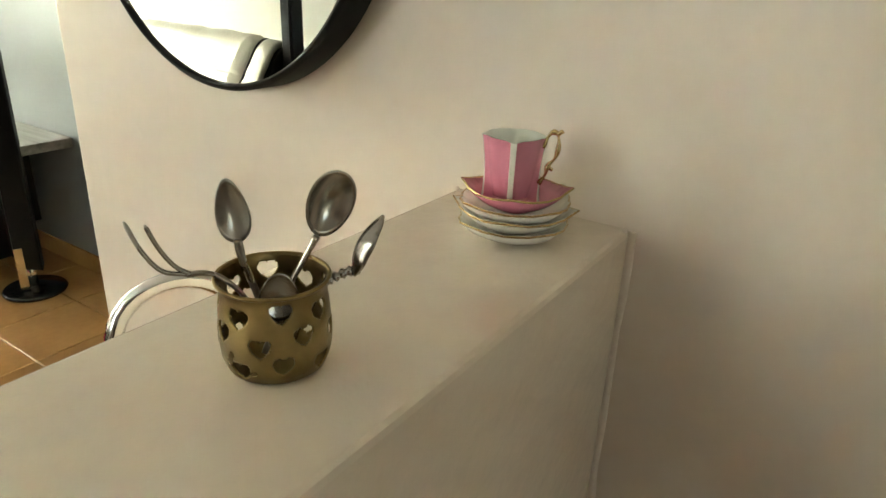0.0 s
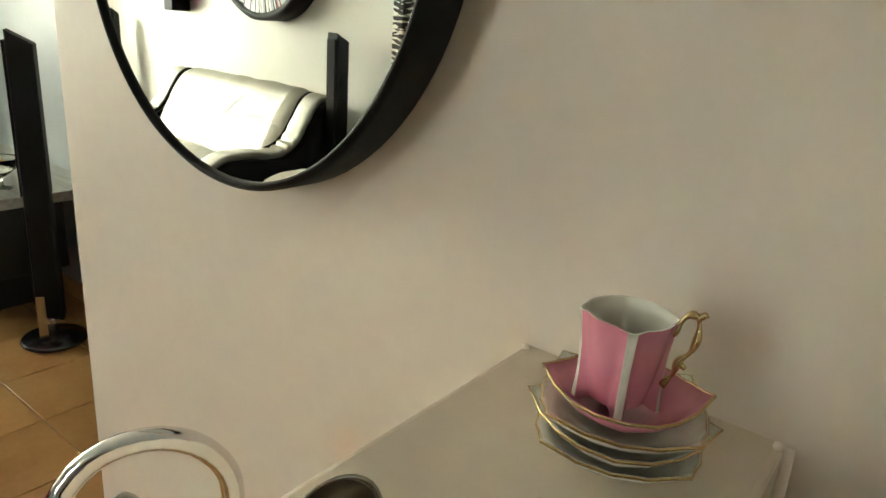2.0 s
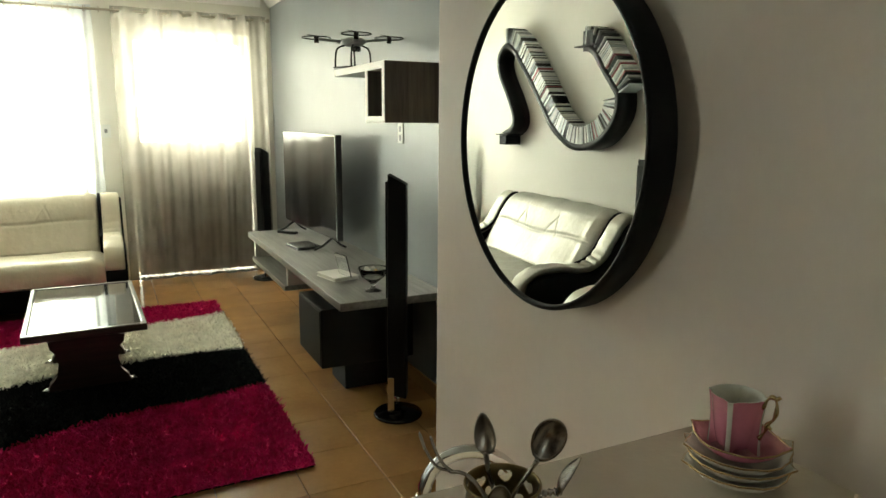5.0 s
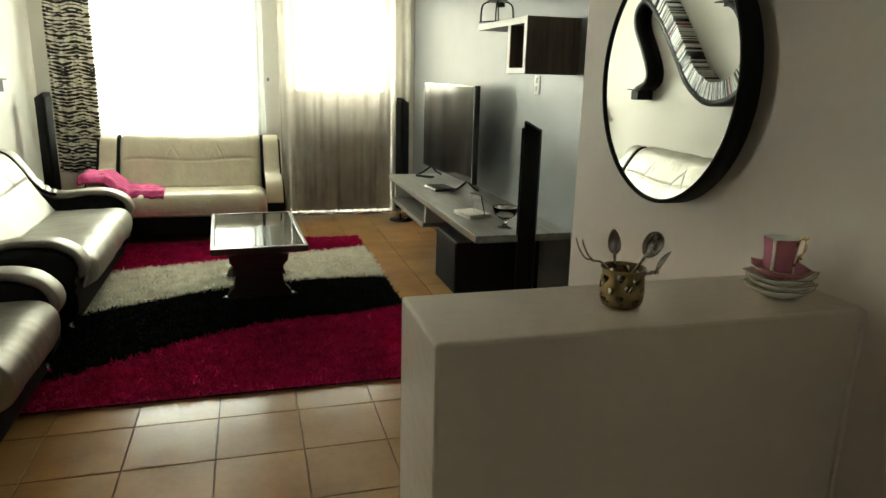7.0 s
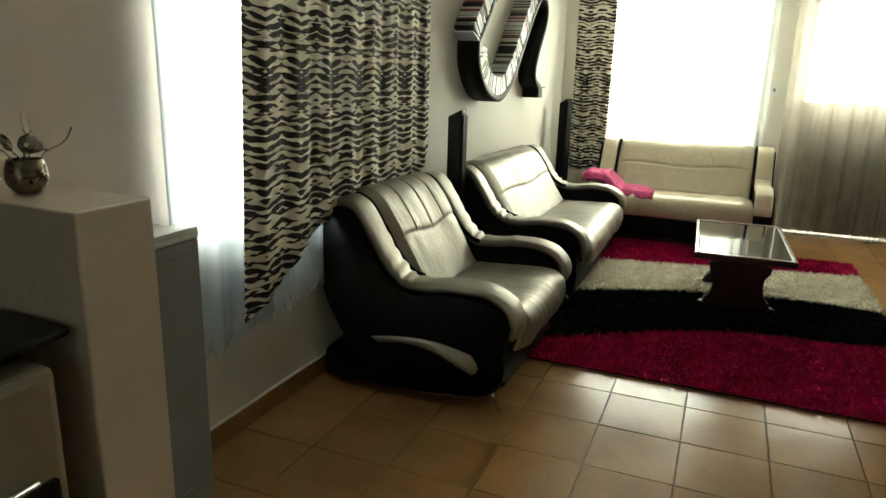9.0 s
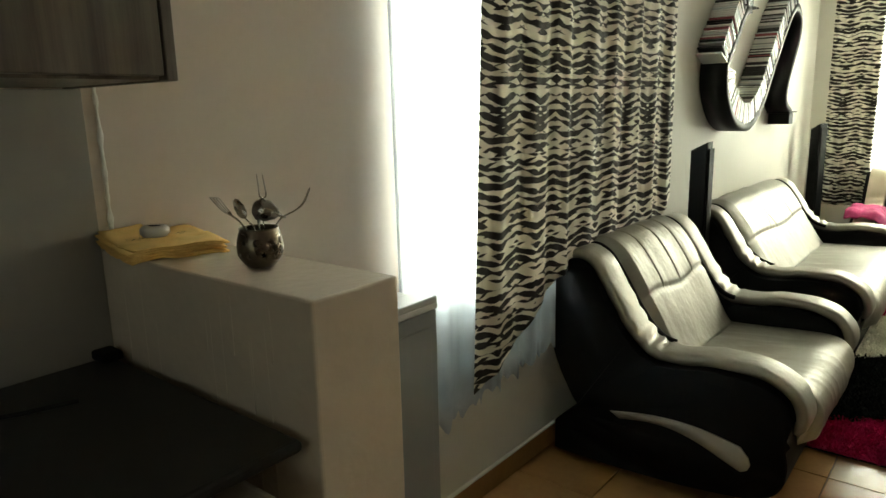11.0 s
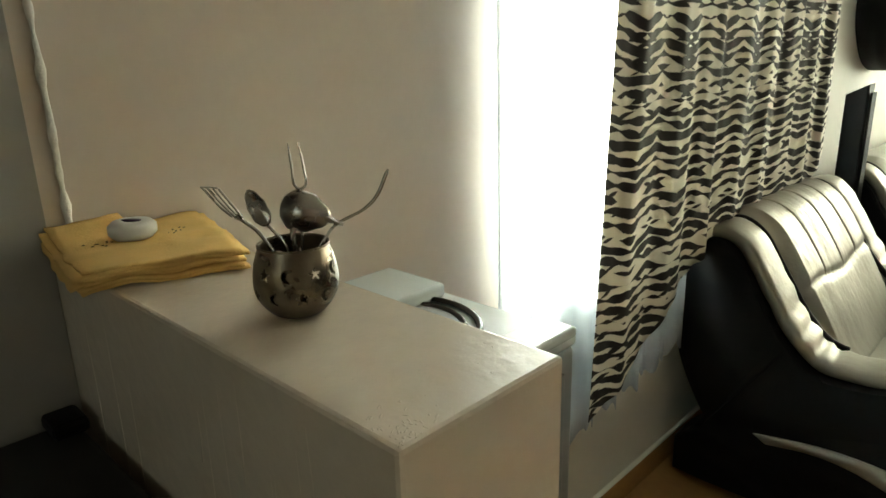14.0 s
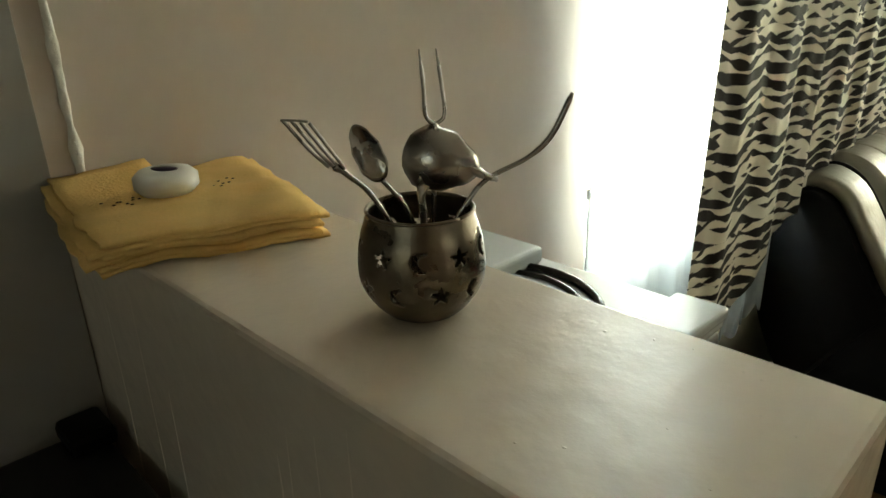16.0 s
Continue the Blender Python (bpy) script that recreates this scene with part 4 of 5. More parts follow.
shape = [(0.0165, 0.006, 0.55, 0.006), (0.0172, 0.010, 0.42, 0.002), (0.0185, 0.018, 0.26, 0), (0.0200, 0.030, 0.16, 0), (0.0222, 0.045, 0.13, 0), (0.0232, 0.0495, 0.13, 0.001),
         (0.0218, 0.0495, 0.13, 0.001), (0.0205, 0.044, 0.12, 0), (0.0185, 0.030, 0.10, 0), (0.0150, 0.014, 0.05, 0), (0.004, 0.011, 0, 0)]
rings = [cup_ring(*q) for q in shape]
def is_pink(i, j):
    return i < 5 and math.cos(4 * 2 * math.pi * (j + 0.5) / 64) < 0.84


for q in range(-1, 4):
    bm = bmesh.new()
    vs = [[bm.verts.new(p) for p in r] for r in rings]
    for i in range(len(rings) - 1):
        for j in range(64):
            mine = is_pink(i, j) and j // 16 == q if q >= 0 else not is_pink(i, j)
            if mine:
                bm.faces.new((vs[i][j], vs[i][(j + 1) % 64], vs[i + 1][(j + 1) % 64], vs[i + 1][j]))
    if q < 0:
        bm.faces.new(vs[-1])
    bmesh.ops.delete(bm, geom=[v for v in bm.verts if not v.link_faces], context="VERTS")
    part("pink_panel" if q >= 0 else "white_body", smooth(bm), PINK if q >= 0 else CHINA, cup)
hd = Vector((0.35, -0.94, 0)).normalized()
hd = Matrix.Rotation(radians(-27), 3, "Z") @ hd


def on_handle(out, z):
    return hd * (0.0215 + (out - 0.0215) * 0.78) + Vector((0, 0, z * 0.96))


part("gilt_handle", stem([on_handle(*q) for q in ((0.0225, 0.044), (0.0250, 0.050), (0.0300, 0.0555), (0.0355, 0.0545), (0.0375, 0.046), (0.0350, 0.037), (0.0290, 0.031), (0.0270, 0.024), (0.0215, 0.017))],
     [0.0019 + 0.0007 * math.sin(i * 0.55) for i in range(49)], 0.85), GILT, cup, "gilt scroll handle")
part("handle_spur", stem([on_handle(0.0355, 0.0545), on_handle(0.0390, 0.0565), on_handle(0.0415, 0.0560)], [0.0022] * 8 + [0.0016, 0.0014, 0.001, 0.0008, 0.0006], 0.8), GILT, cup, "gilt spur")
part("handle_spur", stem([on_handle(0.0290, 0.031), on_handle(0.0325, 0.0285), on_handle(0.0345, 0.0290)], [0.0018] * 8 + [0.0014, 0.0012, 0.001, 0.0008, 0.0006], 0.8), GILT, cup, "gilt spur")

# yellow napkins and glass candle
for i in range(6):
    bm = bmesh.new()
    n1, n2 = 22, 18
    g = []
    rr = random.Random(20 + i)
    x0, x1, y0, y1 = -1.502 + rr.uniform(0, 0.004), -1.285 + rr.uniform(-0.006, 0.004), 0.350 + rr.uniform(-0.006, 0.006), 0.548 + rr.uniform(-0.008, 0.004)
    for a in range(n1 + 1):
        row = []
        for b in range(n2 + 1):
            fy = b / n2
            xr = -1.338 + 0.058 * fy + x1 + 1.285
            x = x0 + (xr - x0) * a / n1
            y = y0 + (y1 - 0.04 * a / n1 - y0) * fy + 0.02 * (1 - a / n1)
            z = HB + 0.0008 + 0.0042 * i + 0.0045 * noise.noise(Vector((x * 24, y * 24, i * 0.1)))
            over = max(0.0, 0.378 - y)
            z -= over * over * 6 * (1.15 - 0.12 * i)
            z += 0.012 * max(0.0, (x0 + 0.05 - x) / 0.05) * (0.5 + 0.15 * i) * (y < 0.46)
            edge = 1.0 if b in (0, n2) else 0.4
            z += 0.0012 * noise.noise(Vector((x * 70, y * 70, i * 3.0)))
            row.append(bm.verts.new((x + 0.003 * noise.noise(Vector((y * 45, i * 2.0, 4))), y + 0.004 * edge * noise.noise(Vector((x * 40, i * 1.7, 0))), z)))
        g.append(row)
    for a in range(n1):
        for b in range(n2):
            bm.faces.new((g[a][b], g[a + 1][b], g[a + 1][b + 1], g[a][b + 1]))
    ob = solid("folded_napkin", smooth(bm), YELLOW, "folded yellow cotton napkin in a stack on the half wall", "napkin", "", "folded napkins")
    so = ob.modifiers.new("thick", "SOLIDIFY")
    so.thickness, so.offset = 0.0031, 1
NT = HB + 0.0268
candle = thing("candle_dish", pose(-1.418, 0.443, NT, 0, 0, 30), "small frosted white glass dish on the yellow napkins", "dish")
part("dish", lathe([(0.0, 0.0), (0.021, 0.0), (0.027, 0.006), (0.027, 0.015), (0.022, 0.020), (0.012, 0.0205), (0.0, 0.0195)], 32), WAX, candle)
part("wick_pad", lathe([(0.0, 0.0), (0.009, 0.0), (0.010, 0.001), (0.0, 0.0018)], 20), mat("dark_purple_wax", (0.05, 0.03, 0.06), 0.5), candle, "dark spot on the lid", m=pose(0, 0, 0.0200) @ Matrix.Diagonal((1.3, 0.7, 1, 1)))
sprig = thing("embroidered_sprig", pose(0, 0, NT + 0.0005), "small dark embroidered sprigs on the top napkin", "embroidery")
rr = random.Random(3)
for cx, cy in ((-1.418, 0.405), (-1.405, 0.492)):
    for i in range(9):
        q = pose(cx + rr.gauss(0, 0.007), cy + rr.gauss(0, 0.010), -0.001)
        part("stitch", lathe([(0.0, 0.0), (0.0016, 0.0004), (0.0, 0.0012)], 8), mat("brown_thread", (0.10, 0.05, 0.03), 0.8) if i == 0 and cy < 0.45 else bpy.data.materials["brown_thread"], sprig, m=q)

# chips and drips of paint on the half walls
chip = thing("paint_chips", pose(0, 0, 0), "flaked and blistered paint on the half wall top", "paint", kind="stuff")
rr = random.Random(8)
bm = bmesh.new()
for i in range(60):
    near = rr.random() < 0.8
    if near:
        x, y = -0.892 - abs(rr.gauss(0, 0.024)), 0.384 + abs(rr.gauss(0, 0.018))
    else:
        x, y = rr.uniform(-1.06, -0.9), rr.uniform(0.39, 0.54)
    if y > 0.545 or x < -1.3:
        continue
    a = rr.gauss(-0.6, 0.5)
    l_, w = (rr.uniform(0.0012, 0.0042), rr.uniform(0.0006, 0.0014)) if near else (rr.uniform(0.0008, 0.0018), rr.uniform(0.0005, 0.0009))
    b2 = lathe([(0.0, 0.0), (1.0, 0.0), (0.8, 0.6), (0.0, 1.0)], 8)
    bmesh.ops.transform(b2, verts=b2.verts, matrix=pose(x, y, HB - 0.0002, 0, 0, math.degrees(a)) @ Matrix.Diagonal((l_, w * 1.2, 0.0004, 1)))
    join(bm, b2)
part("flakes", smooth(bm), BARTOP, chip)
drips = thing("paint_drips", pose(0, 0, 0), "dried drips of paint down the half wall", "paint", kind="stuff")
bm = bmesh.new()
for i in range(11):
    x, z1 = rr.uniform(-1.49, -0.92), HB - rr.uniform(0.0, 0.12)
    L_ = rr.uniform(0.05, 0.4)
    join(bm, tube([(x, 0.3785, z1), (x + rr.gauss(0, 0.002), 0.3783, z1 - L_ * 0.5), (x + rr.gauss(0, 0.003), 0.3784, z1 - L_)], [0.0006, 0.0009, 0.0016], 6, 1.0))
part("drip", bm, BARTOP, drips)
corner = thing("corner_filler", pose(0, 0, 0), "rough lump of white filler where the half wall meets the wall", "filler", kind="structure")
for q in ((0.993, 0.397, HB + 0.004), (0.995, 0.549, HB + 0.003)):
    bm = bmesh.new()
    bmesh.ops.create_icosphere(bm, subdivisions=3, radius=0.0024)
    for v in bm.verts:
        v.co *= 1 + 0.5 * noise.noise(v.co * 200 + Vector(q))
    part("lump", smooth(bm), CREAM, corner, m=Matrix.Translation(Vector(q) - Vector((0, 0, 0.003))))
pts = [Vector((0.9985 + 0.0008 * noise.noise(Vector((0, 0, z * 40))), 0.392 + 0.0025 * noise.noise(Vector((5, 0, z * 25))), z)) for z in [0.3 + 0.0283 * i for i in range(31)]]
part("bead", tube(pts, [0.003 + 0.0015 * noise.noise(p * 60) for p in pts], 8), CREAM, corner)
pts = [Vector((XW + 0.002 + 0.001 * noise.noise(Vector((0, 0, z * 40))), 0.403 + 0.0014 * noise.noise(Vector((5, 0, z * 30))), z)) for z in [1.16 + 0.01 * i for i in range(31)]]
part("bead", tube(pts, [0.0045 + 0.004 * noise.noise(p * 45) for p in pts], 8), CAULK, corner, "torn white filler strip")

# chrome arch behind the half wall
arch = thing("chrome_arch_stand", pose(0.845, 0.75, 0, 0, 0, -28), "shiny chrome arched tube stand behind the half wall", "stand")
pts = [Vector((-0.058, 0, 0.01)), Vector((-0.058, 0, 0.97))] + [Vector((-0.058 * math.cos(a), 0, 1.0 + 0.058 * math.sin(a))) for a in [math.pi * i / 16 for i in range(17)]] + [Vector((0.058, 0, 0.97)), Vector((0.058, 0, 0.01))]
part("arch_tube", tube(pts, 0.0085, 14), CHROME, arch)
part("collar", tube([(-0.058, 0, 0.965), (-0.058, 0, 1.0)], 0.0105, 14), CHROME, arch, "chrome collar")
part("foot_plate", lathe([(0.0, 0.0), (0.11, 0.0), (0.112, 0.006), (0.105, 0.012), (0.0, 0.014)], 32), CHROME, arch)

# water dispenser behind the half wall
wd = thing("water_dispenser", pose(0, 0, 0), "grey water dispenser with a pale top beside the half wall", "water dispenser")
part("body", box(-1.492, -1.112, 0.565, 0.918, 0.0, 0.965, 0.008, 3), GREYPL, wd, "grey plastic body")
part("top_plate", box(-1.494, -1.110, 0.563, 0.920, 0.965, 0.985, 0.006, 3), PALEPL, wd, "pale plastic top")
part("raised_back", box(-1.492, -1.353, 0.575, 0.902, 0.985, 1.010, 0.007, 3), PALEPL, wd, "pale raised block")
part("raised_edge", box(-1.166, -1.102, 0.60, 0.908, 0.984, 1.000, 0.005, 3), PALEPL, wd, "pale raised edge")
for r_, z_ in ((0.130, 0.0), (0.108, -0.002)):
    part("bottle_ring", lathe([(r_ - 0.010, 0.0), (r_, 0.0), (r_ + 0.001, 0.005), (r_ - 0.003, 0.009), (r_ - 0.008, 0.008), (r_ - 0.010, 0.003)], 48), BLACKP, wd, "dark ring", m=pose(-1.315, 0.752, 0.985 + z_))
part("bottle_well", lathe([(0.0, 0.0), (0.097, 0.0), (0.098, 0.003), (0.0, 0.004)], 40), GREYPL, wd, m=pose(-1.315, 0.752, 0.985))
part("side_panel", box(-1.1125, -1.1085, 0.60, 0.89, 0.50, 0.93, 0.0015), GREYPL, wd)
for i in range(9):
    part("vent_slat", box(-1.1125, -1.107, 0.66, 0.83, 0.20 + 0.026 * i, 0.211 + 0.026 * i, 0.002), GREYPL, wd)

# cooker, splashback and wall cabinet
ck = thing("gas_cooker", pose(0, 0, 0), "cream gas cooker with a closed black glass lid", "cooker")
part("body", box(-1.50, -0.872, -0.30, 0.30, 0.0, 0.90, 0.02, 3), ENAMEL, ck)
part("oven_door", box(-0.874, -0.857, -0.27, 0.27, 0.12, 0.70, 0.006), BLACKP, ck, "black oven door")
part("oven_handle", tube([(-0.846, -0.22, 0.72), (-0.846, 0.22, 0.72)], 0.008, 10), CHROME, ck)
part("lid", box(-1.49, -0.905, -0.28, 0.362, 0.925, 0.945, 0.009, 3), mat("black_lid_glass", (0.01, 0.01, 0.01), 0.5, vary=0.1), ck, "closed black lid")
part("lid_support", box(-1.46, -0.95, -0.26, 0.29, 0.90, 0.925), BLACKM, ck)
part("hinge", box(-1.492, -1.44, 0.325, 0.366, 0.945, 0.965, 0.006), BLACKM, ck)
cab = curve_pts([(-1.49, 0.0, 0.953), (-1.38, 0.06, 0.951), (-1.33, 0.13, 0.951), (-1.30, 0.22, 0.951)], 8)
solid("power_cable", tube(cab, 0.004, 8), BLACKM, "black power cable lying on the cooker lid", "cable")
solid("splashback", box(XW, XW + 0.005, YK, 0.377, 0.80, 1.455, 0.001), SPLASH, "glossy grey wet-look splashback over the cooker", "splashback", "structure")
rr = random.Random(5)
ring_me = None
sb = thing("splashback_relief", pose(0, 0, 0), "embossed rings on the glossy splashback", "relief", kind="structure")
for i in range(12):
    q = pose(XW + 0.0045, rr.uniform(-0.6, 0.34), rr.uniform(1.0, 1.42), 0, 90, 0)
    if ring_me is None:
        ob = part("ring", lathe([(0.014, 0.0), (0.016, 0.0009), (0.018, 0.0)], 24), SPLASH, sb)
        ring_me = ob.data
    else:
        ob = new("ring", ring_me)
        ob.parent = sb
    ob.matrix_basis = q
wc = thing("kitchen_wall_cabinet", pose(0, 0, 0), "brown wood-grain kitchen wall cabinet over the cooker", "cabinet")
part("carcass", box(XW, -1.165, -0.9, 0.345, 1.457, 2.15, 0.002), DARKOAK, wc)
part("end_panel", box(XW, -1.145, 0.3465, 0.364, 1.455, 2.15, 0.002), DARKOAK, wc)
for y0, y1 in ((-0.04, 0.343), (-0.45, -0.045), (-0.86, -0.455)):
    part("door", box(-1.1645, -1.146, y0, y1, 1.462, 2.145, 0.002), DARKOAK, wc)

# snake shelf with disc cases
SX0, SX1 = XW + 0.001, -1.365
line = curve_pts([Vector((0, y, z)) for y, z in ((5.33, 1.30), (5.17, 1.36), (5.14, 1.46), (5.24, 1.62), (5.40, 1.82), (5.42, 1.95), (5.30, 2.03), (5.16, 1.98), (4.95, 1.80), (4.69, 1.53), (4.52, 1.36), (4.25, 1.24), (3.97, 1.28), (3.79, 1.43), (3.76, 1.58), (3.82, 1.66), (3.93, 1.77), (4.02, 1.87), (4.09, 1.91), (4.16, 1.92))], 8)
sh = thing("snake_shelf", pose(0, 0, 0), "black wavy wall shelf packed with disc cases", "shelf")
rings = []
for i, p in enumerate(line):
    d = (line[min(i + 1, len(line) - 1)] - line[max(i - 1, 0)]).normalized()
    nn = Vector((0, -d.z, d.y))
    rings.append([Vector((x, 0, 0)) + p + nn * h for x, h in ((SX0, -0.026), (SX1, -0.026), (SX1, 0.020), (SX0, 0.020))])
part("ribbon", loft(rings), BLACKM, sh, "black curved ribbon")
part("end_block", box(SX0, SX1, 5.27, 5.39, 1.22, 1.30, 0.003), BLACKM, sh)
part("end_block", box(SX0, SX1, 4.05, 4.17, 1.935, 2.03, 0.003), BLACKM, sh)
part("end_plate", box(SX0, SX1 + 0.01, 5.22, 5.45, 1.302, 1.310, 0.002), BLACKM, sh)
part("end_plate", box(SX0, SX1 + 0.01, 4.02, 4.26, 1.926, 1.934, 0.002), BLACKM, sh)
CASES = [mat("disc_case_white", (0.62, 0.62, 0.60), 0.3, vary=0.1), mat("disc_case_black", (0.02, 0.02, 0.022), 0.25, vary=0.2), mat("disc_case_grey", (0.25, 0.26, 0.27), 0.3, vary=0.1),
         mat("disc_case_red", (0.22, 0.03, 0.04), 0.3, vary=0.2), mat("disc_case_clear", (0.50, 0.54, 0.56), 0.15, vary=0.1)]
case_me = [mesh_of("disc_case", box(-0.068, 0.068, -0.0048, 0.0048, 0.0, 0.120, 0.0008, 1), c) for c in CASES]
acc, rr = 0.0, random.Random(9)
for i in range(1, len(line)):
    seg = line[i] - line[i - 1]
    acc += seg.length
    if acc < 0.0112:
        continue
    acc = 0.0
    d = seg.normalized()
    f = i / len(line)
    nn = Vector((0, -d.z, d.y))
    if f < 0.32:
        continue
    reps = max(1, int(seg.length / 0.0112))
    for r_ in range(reps):
        sgn = -1 if f < 0.745 else 1
        p = line[i - 1] + seg * ((r_ + 0.5) / reps)
        up = nn * sgn
        if up.z < -0.4:
            up = -up
        m = Matrix((( 1, 0, 0, (SX0 + SX1) / 2 + rr.uniform(-0.002, 0.006)), (0, d.y, up.y, 0), (0, d.z, up.z, 0), (0, 0, 0, 1)))
        m.translation = Vector(((SX0 + SX1) / 2 + rr.uniform(0.0, 0.006), 0, 0)) + p + up * (0.0205 if sgn > 0 else 0.0265)
        w = rr.random()
        ob = new("disc_case", case_me[0 if w < 0.34 else 1 if w < 0.66 else 2 if w < 0.8 else 4 if w < 0.95 else 3])
        ob.matrix_world = m
        tagged(ob, "slim plastic disc case standing on the black snake shelf", "disc case", "disc cases")

# wall shelf with toy drone, socket and switch
ws = thing("wall_shelf", pose(0, 0, 0), "grey and white wall shelf with an open box end", "shelf")
part("near_side", box(1.655, XT - 0.001, 3.085, 3.117, 1.43, 1.711, 0.002), DARKOAK, ws, "dark wood side")
part("far_side", box(1.655, XT - 0.001, 3.308, 3.34, 1.43, 1.676, 0.002), DARKOAK, ws)
part("bottom", box(1.655, XT - 0.001, 3.117, 3.308, 1.43, 1.46, 0.002), DARKOAK, ws)
part("top_board", box(1.655, XT - 0.001, 3.118, 3.84, 1.677, 1.711, 0.002), GREYOAK, ws)
for a in ((3.085, 3.117, 1.43, 1.711), (3.308, 3.34, 1.43, 1.676), (3.1175, 3.3075, 1.43, 1.46), (3.1175, 3.84, 1.677, 1.711)):
    part("white_edge", box(1.651, 1.6548, *a, 0.001), WHITELAM, ws, "white front edge")
dr = thing("toy_drone", pose(1.70, 3.66, 1.711, 0, 0, 25), "grey four-rotor toy drone standing on the wall shelf", "drone")
GREYD = mat("grey_drone_plastic", (0.36, 0.365, 0.37), 0.35, vary=0.1)
body = bmesh.new()
bmesh.ops.create_icosphere(body, subdivisions=3, radius=1.0)
for v in body.verts:
    v.co = Vector((v.co.x * 0.05, v.co.y * 0.085, 0.135 + v.co.z * 0.026))
part("body", smooth(body), GREYD, dr)
for sx in (-1, 1):
    for sy in (-1, 1):
        tip = Vector((sx * 0.12, sy * 0.15, 0.15))
        part("arm", tube([(sx * 0.02, sy * 0.04, 0.138), tip], [0.014, 0.010], 10, 0.6), GREYD, dr)
        part("motor", tube([tip - Vector((0, 0, 0.02)), tip + Vector((0, 0, 0.014))], 0.013, 12), BLACKP, dr)
        ring = [tip + Vector((0.075 * math.cos(a), 0.075 * math.sin(a), 0.006)) for a in [2 * math.pi * i / 28 for i in range(29)]]
        part("rotor_guard", tube(ring, 0.0032, 6), BLACKM, dr, "thin black rotor guard")
        part("rotor_blade", box(tip.x - 0.06, tip.x + 0.06, tip.y - 0.006, tip.y + 0.006, 0.166, 0.168, 0.0005), BLACKM, dr)
    for sy in (-1, 1):
        part("landing_leg", tube(curve_pts([(sx * 0.025, sy * 0.03, 0.12), (sx * 0.06, sy * 0.055, 0.10), (sx * 0.07, sy * 0.06, 0.05), (sx * 0.07, sy * 0.06, 0.003)], 6), 0.0045, 8), BLACKM, dr)
    part("landing_skid", tube([(sx * 0.07, -0.075, 0.004), (sx * 0.07, 0.075, 0.004)], 0.004, 8), BLACKM, dr)
part("camera_pod", box(-0.018, 0.018, -0.045, -0.01, 0.085, 0.112, 0.006), BLACKP, dr)


def plate(name, m, label, holes):
    s = thing(name, m, label, "socket")
    part("cover", box(-0.005, 0.0, -0.038, 0.038, -0.055, 0.055, 0.002), METALW, s)
    for z in holes:
        part("inset", box(-0.0065, -0.0045, -0.012, 0.012, z - 0.016, z + 0.016, 0.001), GREYPL, s)


plate("wall_socket", pose(XT, 3.60, 1.372), "white wall socket under the shelf", (0.024, -0.024))
plate("light_switch", pose(0.50, YF, 1.33, 0, 0, 90), "white light switch beside the door", (0.0,))

# things on the television stand
tabd = thing("set_top_box", pose(1.62, 4.50, 0.605, 0, 0, 8), "flat black decoder box on the television stand", "decoder")
part("case", box(-0.08, 0.08, -0.11, 0.11, 0.0, 0.022, 0.004), BLACKP, tabd)
part("front_strip", box(-0.083, -0.0795, -0.10, 0.10, 0.006, 0.016), GREYPL, tabd)
rem = thing("remote_control", pose(1.66, 5.10, 0.605, 0, 0, 40), "black remote control on the television stand", "remote")
part("case", box(-0.022, 0.022, -0.08, 0.08, 0.0, 0.017, 0.005), BLACKM, rem)
for i in range(5):
    part("button", box(-0.012, 0.012, -0.06 + 0.024 * i, -0.05 + 0.024 * i, 0.017, 0.019, 0.001), GREYPL, rem)
bk = thing("photo_book", pose(1.56, 3.56, 0.605, 0, 0, 12), "small white book lying on the television stand", "book")
part("pages", box(-0.07, 0.07, -0.095, 0.095, 0.003, 0.018, 0.001), CHINA, bk)
part("cover", box(-0.074, 0.074, -0.1, 0.1, 0.018, 0.021, 0.001), WHITELAM, bk)
part("back_cover", box(-0.074, 0.074, -0.1, 0.1, 0.0, 0.003, 0.001), WHITELAM, bk)
fr = thing("clear_photo_frame", pose(1.585, 3.50, 0.6265, 0, -14, 12), "clear acrylic stand on the white book", "frame")
part("sheet", box(-0.003, 0.003, -0.06, 0.06, 0.0, 0.12, 0.001), CLEARG, fr)
bo = thing("glass_sundae_bowl", pose(1.63, 3.20, 0.605), "footed clear glass bowl on the television stand", "bowl")
part("glass", lathe([(0.0, 0.0), (0.042, 0.0), (0.044, 0.004), (0.014, 0.012), (0.010, 0.03), (0.022, 0.045), (0.060, 0.075), (0.072, 0.11), (0.074, 0.118), (0.069, 0.116), (0.056, 0.078), (0.02, 0.05), (0.0, 0.048)], 28), CLEARG, bo)
rr = random.Random(12)
for i in range(9):
    bm = bmesh.new()
    bmesh.ops.create_icosphere(bm, subdivisions=2, radius=0.013)
    part("sweet", smooth(bm), (CHINA, YELLOW, WHITELAM)[i % 3], bo, m=Matrix.Translation((rr.uniform(-0.03, 0.03), rr.uniform(-0.03, 0.03), 0.086 + 0.012 * (i % 3))))

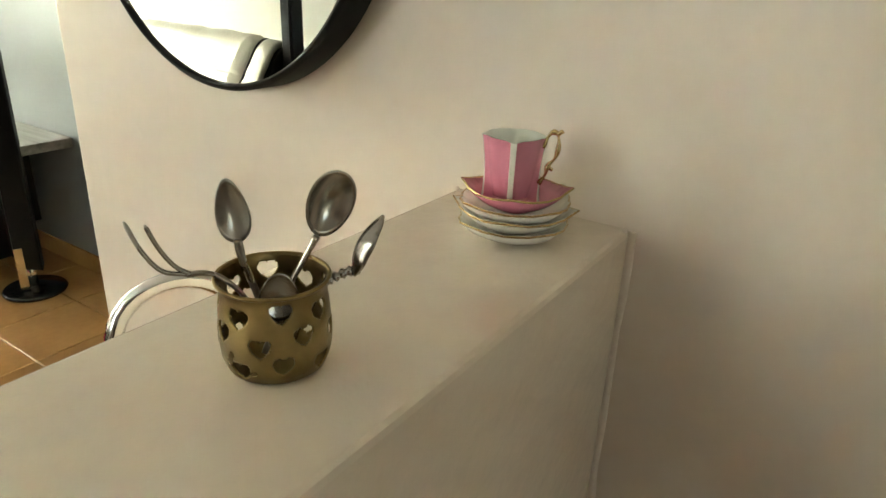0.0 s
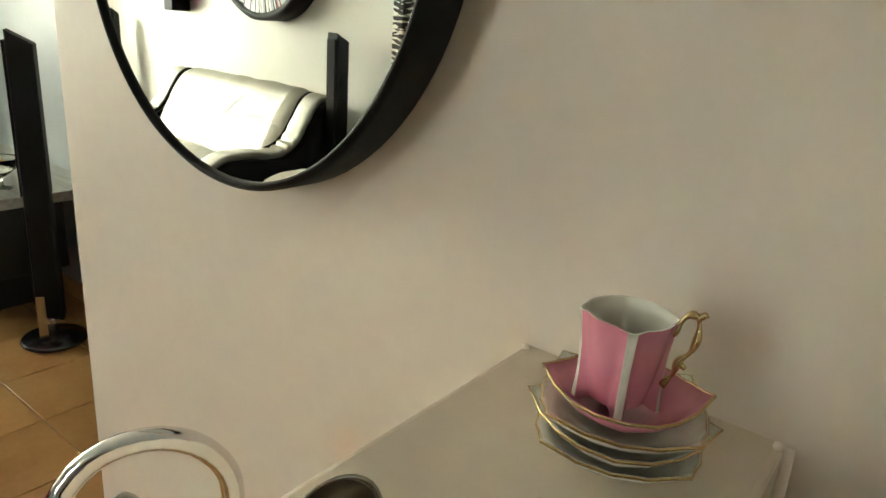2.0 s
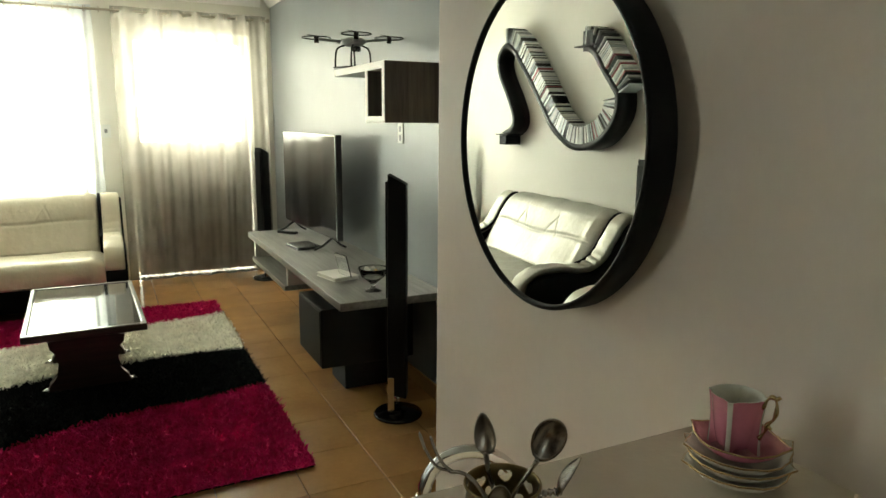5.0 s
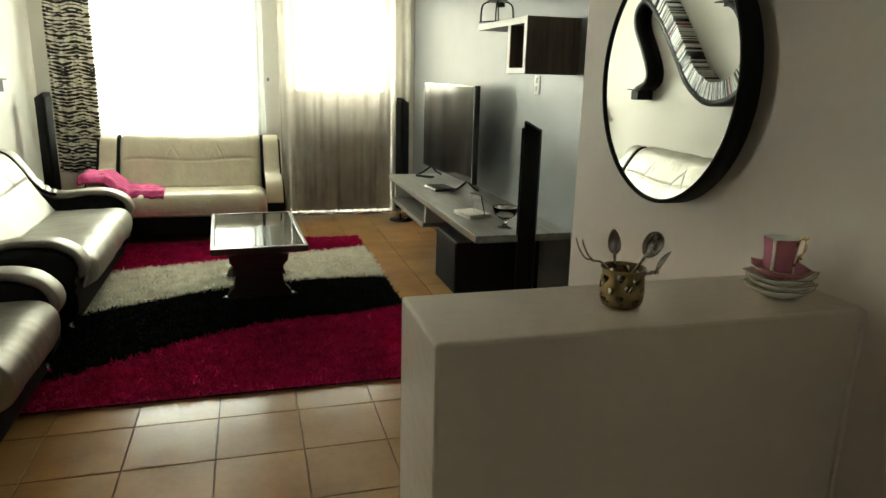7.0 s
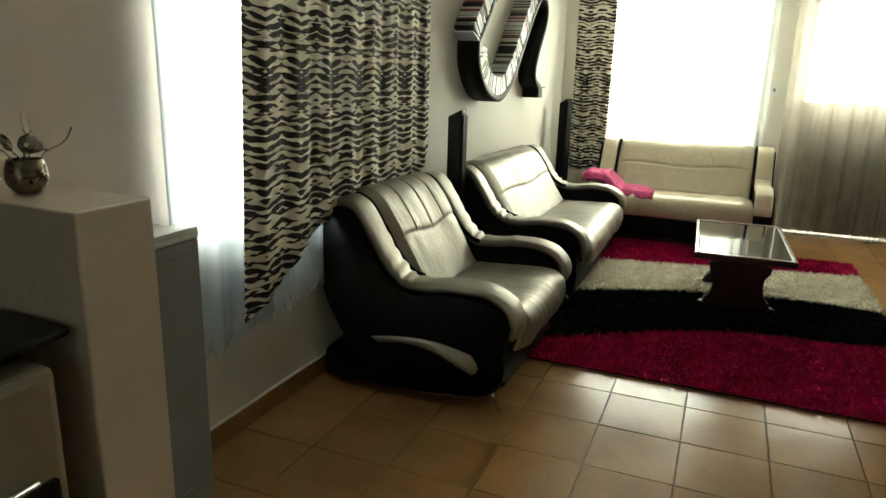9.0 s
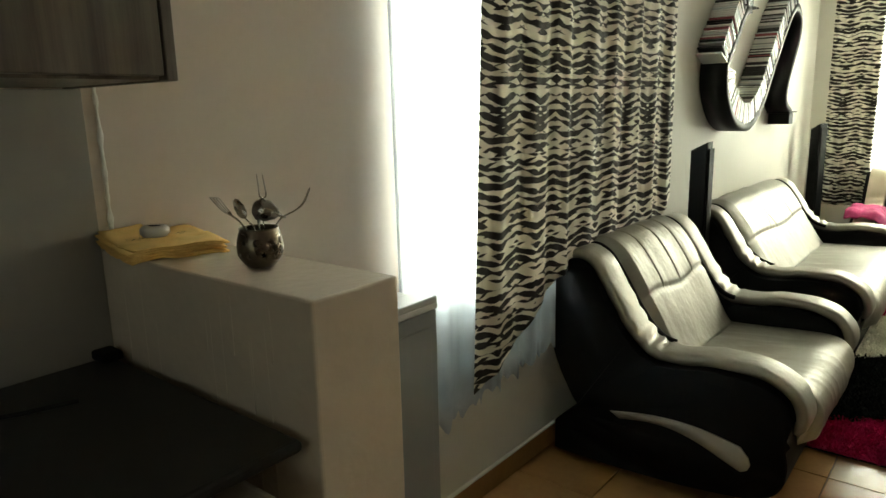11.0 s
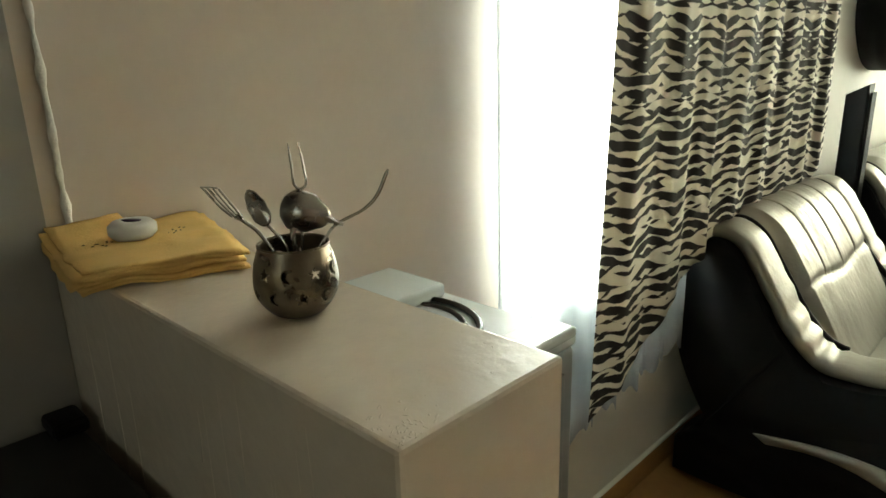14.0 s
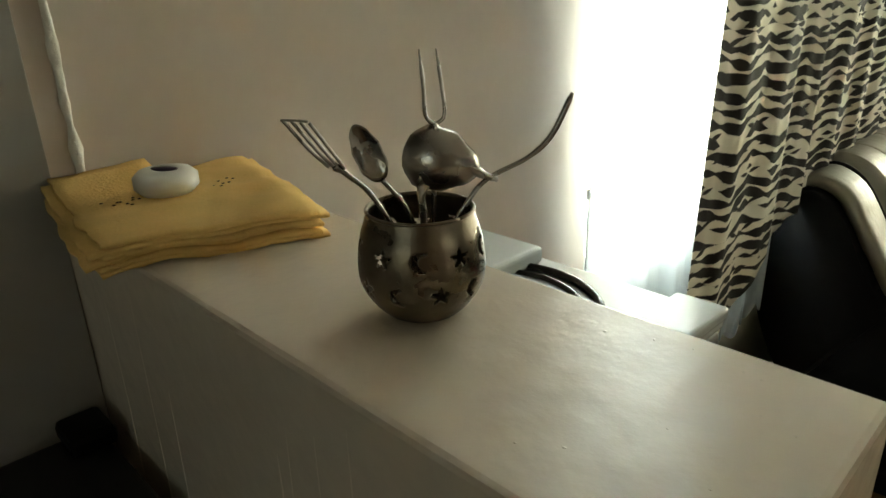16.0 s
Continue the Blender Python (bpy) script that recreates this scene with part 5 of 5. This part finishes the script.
# pink cloth thrown over the far sofa
bm = bmesh.new()
g = []
for a in range(41):
    row = []
    for b in range(31):
        u, v = a / 40, b / 30
        x = -1.0 + 0.62 * u + 0.02 * noise.noise(Vector((u * 4, v * 4, 1)))
        y = 5.54 + 0.42 * v - 0.03 * u + 0.04 * (noise.noise(Vector((u * 3, 3, v * 2))))
        arm = 0.565 if x < -0.80 else 0.565 - 0.12 * min(1.0, (x + 0.80) / 0.14)
        z = arm + 0.008 + 0.022 * abs(noise.noise(Vector((u * 7, v * 5, 4)))) + 0.012 * noise.noise(Vector((u * 14, v * 12, 7)))
        if v < 0.12:
            z -= (0.12 - v) * 0.45
        row.append(bm.verts.new((x, y, z)))
    g.append(row)
for a in range(40):
    for b in range(30):
        if (a > 30 and b > 30 - (a - 30) * 2):
            continue
        bm.faces.new((g[a][b], g[a + 1][b], g[a + 1][b + 1], g[a][b + 1]))
bmesh.ops.delete(bm, geom=[v for v in bm.verts if not v.link_faces], context="VERTS")
ob = solid("throw_cloth", smooth(bm), PLAID, "crumpled bright pink plaid cloth thrown on the far sofa", "cloth")
so = ob.modifiers.new("thick", "SOLIDIFY")
so.thickness, so.offset = 0.004, 1

# cornice round the sitting room
cor = [(0.0, ZC), (0.09, ZC), (0.085, ZC - 0.012), (0.05, ZC - 0.03), (0.03, ZC - 0.06), (0.012, ZC - 0.085), (0.0, ZC - 0.09)]
cn = thing("cornice", pose(0, 0, 0), "white moulded plaster cornice under the ceiling", "cornice", kind="structure")
part("moulding", prism(cor, 0.6, YF - 0.001), CEIL, cn, m=pose(XW, 0, -0.001))
part("moulding", prism([(-x, z) for x, z in cor], YE, YF - 0.001), CEIL, cn, m=pose(XT, 0, -0.001))
part("moulding", prism(cor, XW + 0.09, XT - 0.09), CEIL, cn, m=pose(0, YF, -0.001, 0, 0, -90))

# floor tiles, one by one
P = 0.325
tile_mesh = mesh_of("floor_tile", box(-P / 2 + 0.002, P / 2 - 0.002, -P / 2 + 0.002, P / 2 - 0.002, -0.008, 0.0, 0.0015, 1), TILE)
for i in range(-6, 7):
    for j in range(-15, 15):
        x, y = 0.12 + P * (i + 0.5), 2.50 + P * (j + 0.5)
        if x > XT + P / 2 or x < XW - P / 2 or y < YK - P / 2 or y > YF + P / 2 or (x > XM + P / 2 and y < YE - P / 2):
            continue
        o = new("floor_tile", tile_mesh)
        o.parent = floor
        o.matrix_basis = pose(x, y, 0)
